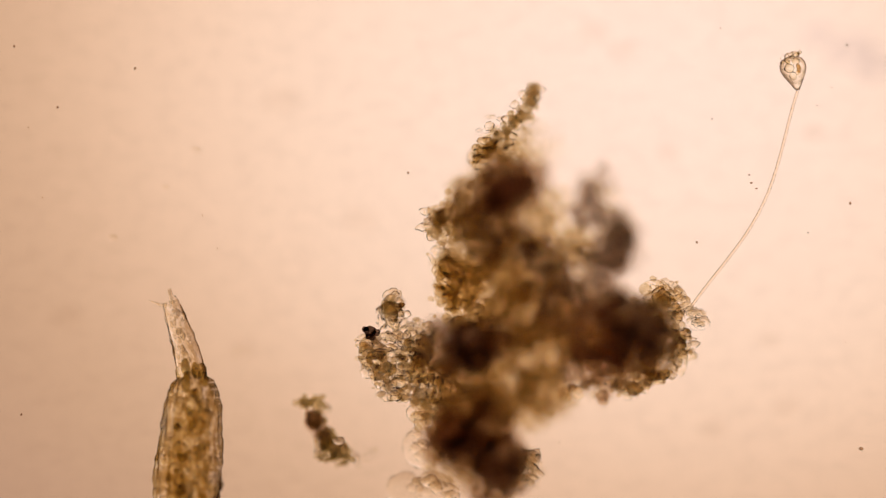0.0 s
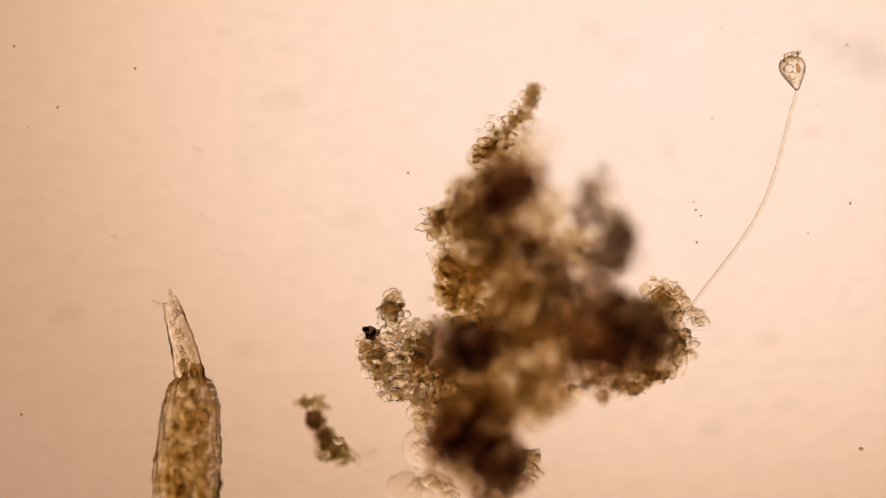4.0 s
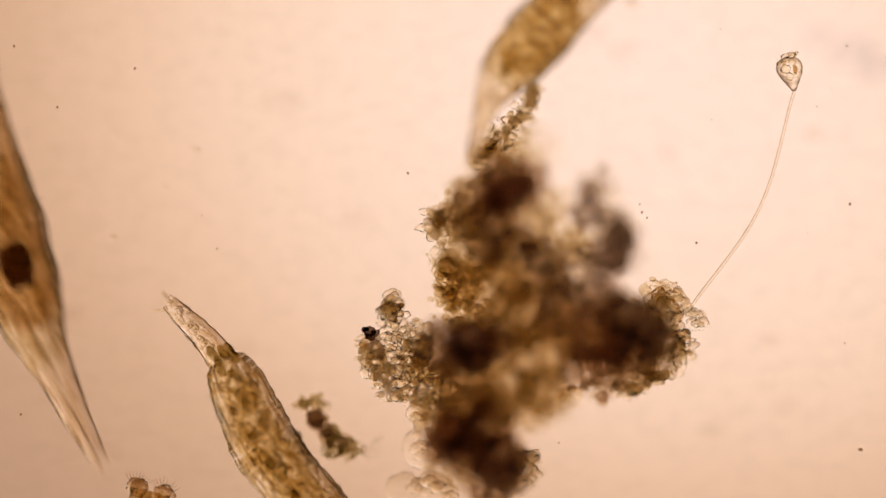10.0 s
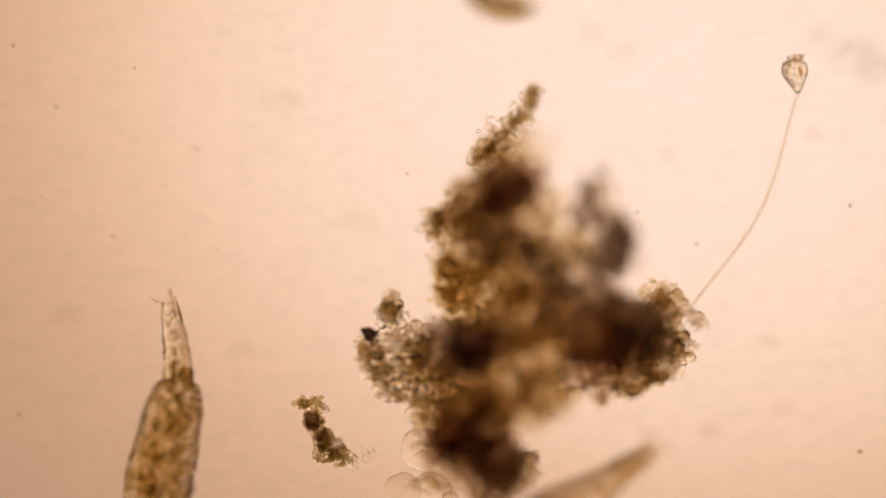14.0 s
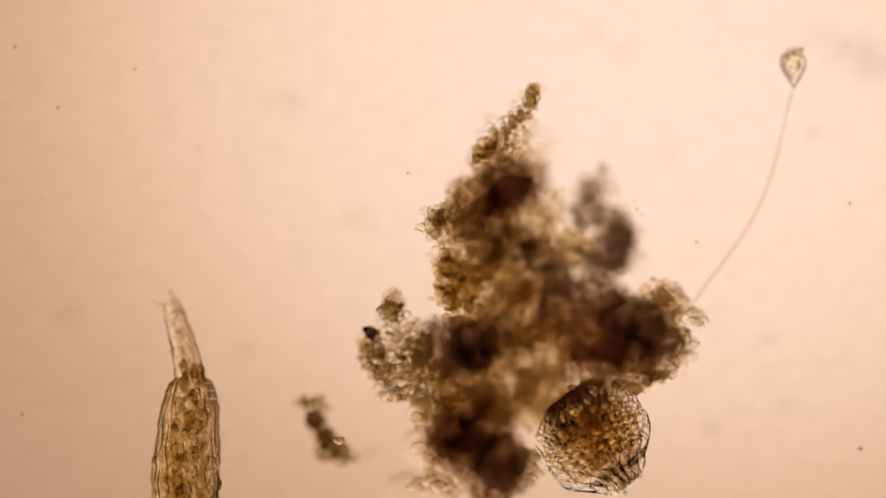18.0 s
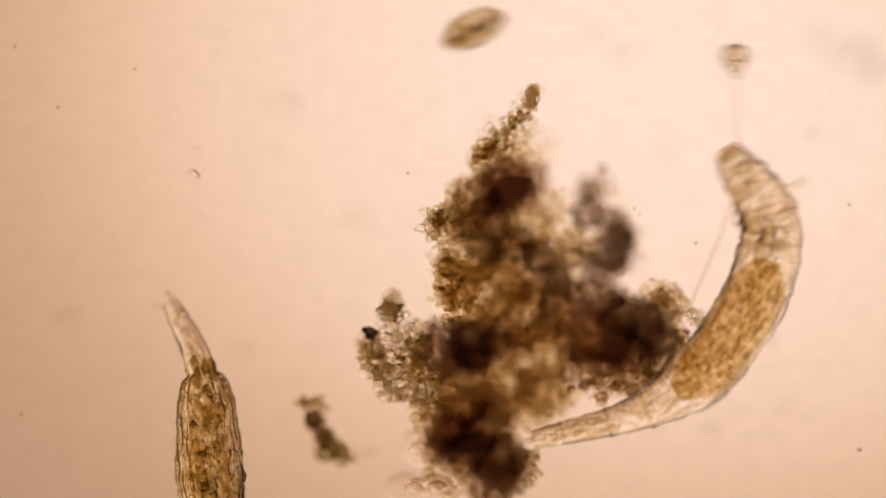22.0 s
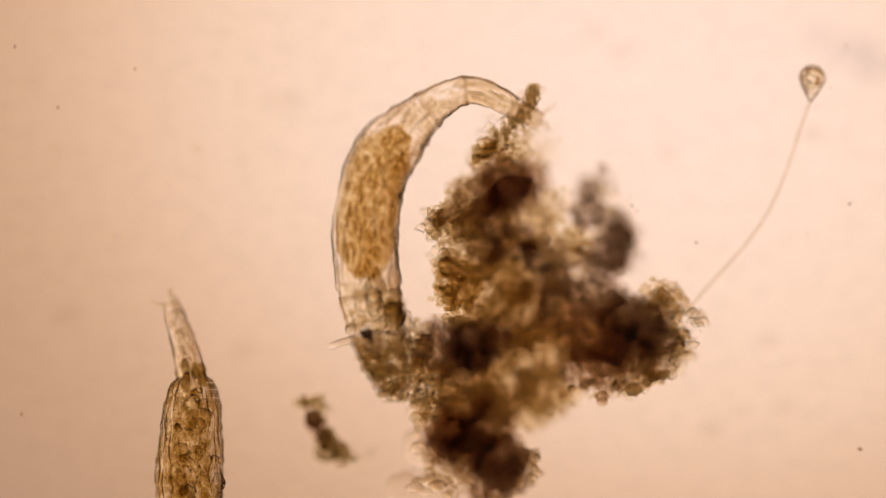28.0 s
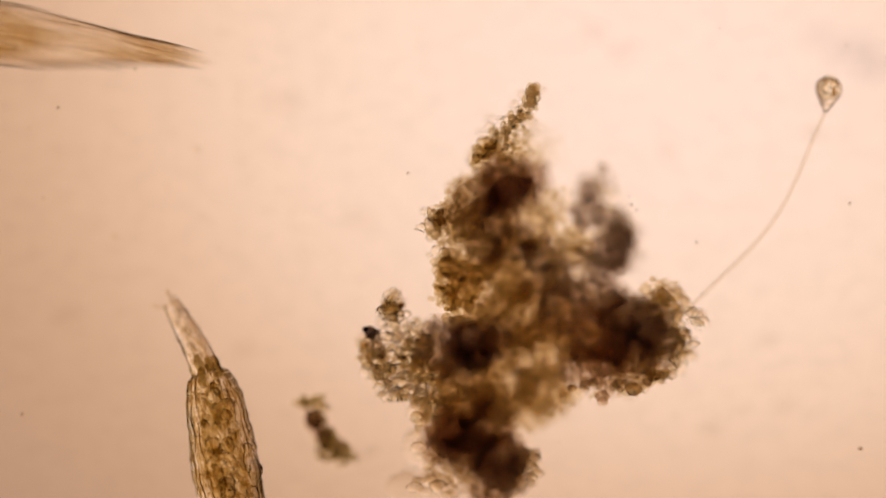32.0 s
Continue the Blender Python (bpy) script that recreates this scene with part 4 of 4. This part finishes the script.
    crawl(diver, 0.12,
          [(12.6, 590, -1080, 570, -920, 555, -760, 540, -600, 530, -440), (13.0, 520, -530, 505, -380, 490, -230, 470, -75, 450, 75),
           (13.1, 520, -400, 505, -250, 485, -90, 450, 65, 410, 205), (13.2, 490, -240, 485, -90, 470, 60, 430, 215, 392, 355),
           (13.3, 462, -90, 455, 60, 440, 210, 420, 365, 403, 505), (13.4, 437, 95, 432, 250, 424, 400, 424, 550, 428, 690),
           (13.5, 403, 243, 425, 395, 450, 550, 475, 690, 500, 834), (13.6, 403, 370, 455, 500, 525, 640, 600, 770, 680, 900)],
          [(13.7, 458, 522, 530, 650, 610, 780, 690, 910, 770, 1030), (13.8, 540, 667, 620, 800, 700, 930, 780, 1060, 860, 1180),
           (13.9, 616, 773, 690, 900, 770, 1030, 850, 1160, 930, 1280), (14.1, 780, 1000, 860, 1130, 940, 1260, 1020, 1390, 1100, 1510)])
    crawl(crosser, 0.1,
          [(28.2, 2300, 330, 2180, 290, 2060, 250, 1930, 210, 1800, 150), (28.5, 1890, 300, 1770, 250, 1650, 190, 1540, 130, 1428, 90),
           (28.7, 1720, 280, 1600, 245, 1490, 190, 1370, 135, 1253, 110), (28.8, 1640, 235, 1530, 195, 1420, 160, 1300, 130, 1186, 106),
           (28.9, 1570, 200, 1455, 180, 1340, 155, 1220, 130, 1107, 115), (29.0, 1490, 167, 1370, 160, 1250, 152, 1130, 150, 1010, 150),
           (29.1, 1404, 158, 1300, 148, 1200, 138, 1095, 135, 990, 138), (29.3, 1380, 91, 1270, 97, 1160, 100, 1050, 100, 940, 95)],
          [(29.5, 1344, 6, 1230, 28, 1120, 55, 1000, 75, 889, 95), (29.7, 1225, 0, 1120, 25, 1010, 60, 900, 85, 800, 118),
           (29.9, 1107, 24, 980, 65, 850, 100, 715, 135, 591, 167), (30.0, 1025, 36, 900, 75, 770, 110, 640, 150, 510, 188),
           (30.2, 807, 91, 690, 120, 570, 155, 440, 195, 321, 237), (30.3, 637, 121, 540, 160, 440, 200, 335, 235, 237, 273),
           (30.5, 464, 176, 360, 235, 255, 300, 150, 350, 40, 398), (30.6, 337, 218, 240, 280, 140, 345, 40, 405, -70, 455)],
          [(30.7, 180, 268, 90, 340, 0, 420, -100, 480, -200, 540), (30.9, -60, 420, -150, 500, -240, 570, -340, 630, -440, 690)])
    crawl(grazer, [(0, 0.12), (12.2, 0.12), (12.35, 0.075), (12.8, 0.075), (12.95, 0.2), (13.3, 0.18), (13.7, 0.12), (14.3, 0.12), (15.5, 0.078), (19.4, 0.08), (20.2, 0.094), (22.5, 0.098), (23.5, 0.09), (28, 0.086), (30.5, 0.08), (32, 0.08)],
          [(11.4, 1640, 1480, 1540, 1370, 1410, 1240, 1270, 1120, 1130, 1010), (12.1, 1260, 1270, 1195, 1130, 1130, 970, 1048, 822, 960, 690),
           (12.3, 1245, 745, 1255, 815, 1165, 852, 1030, 850, 880, 850), (12.5, 1231, 743, 1215, 819, 1130, 852, 1010, 855, 870, 860),
           (12.7, 1320, 743, 1213, 804, 1090, 838, 980, 860, 850, 900), (13.0, 1450, 1030, 1290, 950, 1140, 880, 1000, 850, 850, 890),
           (13.2, 1370, 950, 1250, 912, 1120, 885, 990, 880, 850, 935), (13.4, 1280, 815, 1180, 850, 1070, 878, 930, 920, 780, 980)],
          [(13.5, 1289, 788, 1160, 820, 1031, 864, 900, 930, 760, 1010), (13.7, 1322, 764, 1170, 813, 1034, 865, 890, 940, 740, 1030),
           (13.9, 1250, 766, 1140, 828, 1015, 900, 880, 980, 750, 1060), (14.0, 1157, 797, 1055, 866, 950, 945, 840, 1015, 730, 1075),
           (14.3, 1120, 980, 1030, 1060, 930, 1120, 820, 1150, 700, 1160), (15.2, 1290, 1240, 1210, 1180, 1120, 1110, 1040, 1040, 960, 980)],
          [(16.5, 1500, 1340, 1390, 1190, 1260, 1020, 1125, 875, 985, 785), (16.8, 1480, 1330, 1370, 1180, 1240, 1010, 1100, 850, 965, 757),
           (17.0, 1390, 1330, 1310, 1180, 1205, 1020, 1095, 872, 972, 715), (17.2, 1230, 1390, 1190, 1220, 1130, 1040, 1066, 870, 998, 700),
           (17.4, 1130, 1300, 1110, 1150, 1080, 1000, 1042, 850, 1003, 700), (17.55, 1110, 1000, 1095, 920, 1075, 845, 1045, 775, 1010, 705),
           (17.7, 1120, 850, 1092, 815, 1068, 782, 1045, 748, 1020, 715), (18.0, 1110, 853, 1082, 818, 1058, 785, 1035, 751, 1010, 718)],
          [(18.4, 1050, 872, 1045, 832, 1040, 790, 1035, 750, 1030, 708), (18.7, 1012, 862, 1022, 820, 1032, 775, 1042, 732, 1052, 690),
           (19.0, 960, 808, 1035, 802, 1108, 793, 1180, 786, 1252, 776), (19.2, 970, 815, 1060, 810, 1160, 780, 1270, 745, 1370, 715),
           (19.4, 965, 795, 1070, 795, 1192, 752, 1344, 682, 1465, 628), (19.6, 958, 788, 1080, 804, 1201, 743, 1353, 637, 1474, 510),
           (19.8, 970, 773, 1137, 773, 1274, 637, 1395, 516, 1480, 394), (20.0, 945, 772, 1150, 728, 1325, 607, 1442, 478, 1492, 310)],
          [(20.6, 958, 788, 1170, 713, 1322, 546, 1444, 394, 1490, 249), (21.0, 962, 784, 1178, 712, 1350, 538, 1452, 385, 1480, 236), (21.2, 970, 773, 1183, 698, 1350, 516, 1448, 360, 1460, 225),
           (21.7, 974, 773, 1177, 692, 1344, 500, 1419, 350, 1419, 230), (22.0, 948, 778, 1165, 715, 1300, 588, 1368, 410, 1292, 270),
           (22.3, 970, 788, 1183, 713, 1290, 560, 1304, 425, 1183, 364), (22.6, 1131, 743, 1253, 713, 1328, 561, 1313, 455, 1237, 380),
           (22.8, 1186, 728, 1292, 743, 1353, 622, 1307, 530, 1231, 480), (22.9, 1210, 680, 1318, 728, 1378, 635, 1330, 548, 1215, 515), (23.0, 1212, 648, 1350, 672, 1432, 588, 1345, 500, 1210, 518)],
          [(23.1, 1212, 632, 1345, 662, 1436, 578, 1360, 475, 1205, 480), (23.2, 1207, 622, 1374, 682, 1450, 576, 1389, 470, 1268, 394), (23.4, 1201, 637, 1383, 643, 1398, 500, 1353, 364, 1247, 273),
           (23.7, 1168, 652, 1335, 561, 1365, 394, 1304, 227, 1204, 76), (24.0, 1176, 656, 1320, 600, 1363, 420, 1265, 200, 1046, 68),
           (24.3, 1201, 652, 1337, 546, 1322, 334, 1171, 152, 943, 152), (24.6, 1183, 646, 1328, 546, 1304, 334, 1137, 197, 895, 218),
           (24.9, 1200, 648, 1300, 495, 1210, 325, 1015, 200, 785, 178), (25.0, 1183, 658, 1285, 525, 1178, 315, 988, 187, 752, 160), (25.2, 1231, 637, 1277, 455, 1171, 288, 1004, 197, 807, 212)],
          [(25.5, 1192, 364, 1162, 258, 1071, 197, 965, 167, 843, 206), (26.0, 1000, 230, 1020, 120, 930, 65, 830, 95, 780, 190),
           (26.6, 958, 212, 935, 105, 840, 60, 740, 110, 690, 220), (27.5, 958, 212, 867, 121, 655, 182, 594, 349, 731, 485),
           (27.7, 960, 212, 819, 115, 637, 197, 607, 364, 735, 500), (28.0, 955, 214, 815, 162, 676, 285, 650, 480, 696, 688)],
          [(28.2, 949, 190, 798, 167, 661, 334, 600, 500, 615, 673), (28.5, 913, 182, 807, 140, 700, 243, 640, 394, 670, 500),
           (28.6, 925, 197, 834, 136, 713, 197, 652, 334, 698, 425), (28.8, 852, 273, 913, 152, 837, 45, 700, 130, 731, 270),
           (28.9, 864, 258, 930, 120, 860, 20, 740, 40, 667, 152), (29.0, 858, 258, 940, 140, 910, 40, 800, -10, 640, -30),
           (29.1, 867, 243, 945, 136, 890, 50, 716, -10, 560, -40), (29.3, 880, 258, 915, 136, 800, 55, 607, 9, 334, -20)],
          [(29.5, 873, 243, 860, 136, 691, 40, 500, 0, 310, -40), (29.7, 898, 227, 800, 106, 610, 40, 400, 5, 200, -30),
           (29.9, 885, 212, 795, 112, 595, 22, 334, -20, 90, -20), (30.2, 872, 212, 730, 88, 510, 18, 261, 0, 94, 20),
           (30.5, 860, 200, 722, 95, 494, 67, 252, 48, 85, 52), (31.0, 872, 220, 736, 138, 530, 108, 290, 90, 66, 94),
           (31.5, 864, 212, 682, 125, 425, 112, 243, 92, 61, 92), (31.7, 767, 197, 525, 136, 252, 97, 10, 60, -200, 50)],
          [(31.9, 473, 136, 200, 91, -30, 50, -250, 30, -450, 20), (32.0, 332, 100, 120, 74, -100, 50, -350, 30, -600, 20)],
          blunt=((0, 0), (15, 0), (16, 0.4), (17.5, 0.4), (18, 0.2), (19, 0), (29.2, 0), (29.8, 0.6), (32, 0.6)),
          squat=((0, 0), (16, 0), (18.6, 0), (18.9, 0.35), (19.3, 0.55), (19.8, 0.2), (22.2, 0.1), (22.6, 0.1), (22.9, 0.2), (23.1, 0.2), (23.5, 0), (31.4, 0), (31.7, 0.35), (31.9, 0.6), (32, 0.6)))
    bell_rows(belled,
              [(0, 1412, 160, 12), (1, 1411, 161, 12), (3, 1405, 158, 14), (3.5, 1410, 160, 12), (6, 1412, 160, 13), (8, 1404, 158, 12),
               (9, 1400, 156, 14), (10, 1406, 160, 12), (10.3, 1414, 164, 8), (10.7, 1415, 164, 10), (11, 1430, 165, 7), (11.3, 1416, 164, 10),
               (11.8, 1409, 160, 12), (12, 1410, 158, 11), (13, 1420, 152, 6), (14, 1412, 162, 8), (14.5, 1418, 160, 4), (16.5, 1412, 156, 5),
               (18.6, 1406, 152, 2), (18.7, 1396, 152, 5), (18.8, 1298, 425, -30), (18.9, 1306, 424, -36), (19.0, 1320, 430, -42)]
              + [(19.2, 1345, 405, -60), (19.4, 1368, 400, -60), (19.6, 1380, 375, -60), (19.8, 1398, 360, -50), (20.0, 1405, 325, -35),
                 (20.6, 1440, 250, -20), (21.0, 1446, 210, -10), (21.2, 1400, 190, -10), (21.7, 1412, 182, 2), (22.0, 1305, 138, 4), (22.15, 1200, 138, 6), (22.3, 1118, 138, 30)]
              + [(22.5, 1210, 138, 15), (22.6, 1285, 142, 5), (22.8, 1383, 162, -8), (23.0, 1420, 183, 2), (23.2, 1470, 188, -8), (23.4, 1395, 150, 8),
                 (23.7, 1315, 126, 10), (24.0, 1270, 126, 10), (24.3, 1220, 126, 12), (24.6, 1246, 120, 8), (24.9, 1342, 140, 5), (25.2, 1393, 150, 5), (25.4, 1325, 126, 10)]
              + [(25.5, 1225, 126, 12), (26, 1290, 130, 8), (27.5, 1422, 176, -4), (28, 1436, 178, -4), (29, 1452, 188, -5), (30, 1452, 190, -6), (31, 1458, 193, -6), (32, 1462, 198, -8)])
    swim(ciliates[0], 0.12, [(9.2, -260, -90, -40), (9.3, -80, -20, -40), (9.4, 80, 76, -40), (9.5, 200, 175, -25), (9.6, 252, 150, -30),
                             (9.7, 215, 185, 20), (9.8, 150, 212, 40), (9.9, 40, 235, 10), (10.1, -260, 260, 0)])
    swim(ciliates[1], 0.12, [(13.0, 1640, 880, 125), (13.1, 1520, 780, 118), (13.2, 1450, 667, 115), (13.3, 1395, 585, 115), (13.4, 1344, 455, 105),
                             (13.5, 1322, 334, 105), (13.6, 1319, 218, 110), (13.7, 1283, 115, 125), (13.8, 1146, 30, 155), (13.9, 1010, 10, 160),
                             (14.0, 883, 2, 165), (14.2, 804, 8, 150), (14.3, 840, 35, 175), (14.4, 895, 61, 175), (14.5, 1019, 97, 180), (15.0, 1750, 160, 180), (15.6, 2100, -200, 190), (16.5, 1700, -800, 210),
                             (19.0, 500, -600, 230), (21.4, 560, -150, 235), (21.7, 707, 45, 235), (22.0, 837, 50, 205), (22.2, 1000, -60, 160), (22.6, 1200, -260, 150)])
    swim(ciliates[2], 0.12, [(29.5, 1760, 780, 150), (29.7, 1504, 607, 150), (29.8, 1380, 516, 150), (29.9, 1310, 440, 148), (30.0, 1247, 322, 102),
                             (30.1, 1204, 180, 90), (30.2, 1195, 91, 85), (30.3, 1159, 30, 100), (30.4, 1056, 0, 150), (30.6, 880, -130, 150)])

    # the flake sways as the swimmers pass
    pivot, rest = at(548, 720, 0), Matrix.Translation(flake.location)
    walk(flake, [(t, Matrix.Translation(pivot) @ Matrix.Rotation(radians(a), 4, "Z") @ Matrix.Translation(-pivot) @ rest)
                 for t, a in ((0, 0), (7, 0), (8, 4), (9, 12), (9.5, 12), (10, 10), (11, 7), (12, 4), (13, 3), (14, 0), (16.5, 0), (28.5, 0), (29, 2), (30, 1), (32, 1))])
    swim(fleck, 0.06, [(19.2, 600, 780, 0), (19.6, 560, 690, 20), (20.0, 525, 613, 40), (20.6, 464, 500, 80), (21.2, 418, 403, 100), (21.7, 379, 343, 130),
                       (22.0, 344, 308, 150), (22.3, 328, 273, 170), (23.0, 268, 232, 190), (24.0, 155, 173, 240), (25.0, 40, 110, 280), (26.0, -80, 60, 300)])
    for grain, dx, dy in zip(grains, (0, 9, -4), (0, 10, -14)):
        swim(grain, 0.05, [(0.1, 1330 + dx, 324 + dy, 0), (3.0, 1258 + dx, 358 + dy, 20), (6.0, 1192 + dx, 385 + dy, 40), (9.0, 1143 + dx, 377 + dy, 60),
                           (14.0, 1130 + dx, 372 + dy, 80), (31.9, 1118 + dx, 362 + dy, 90)])


motions()
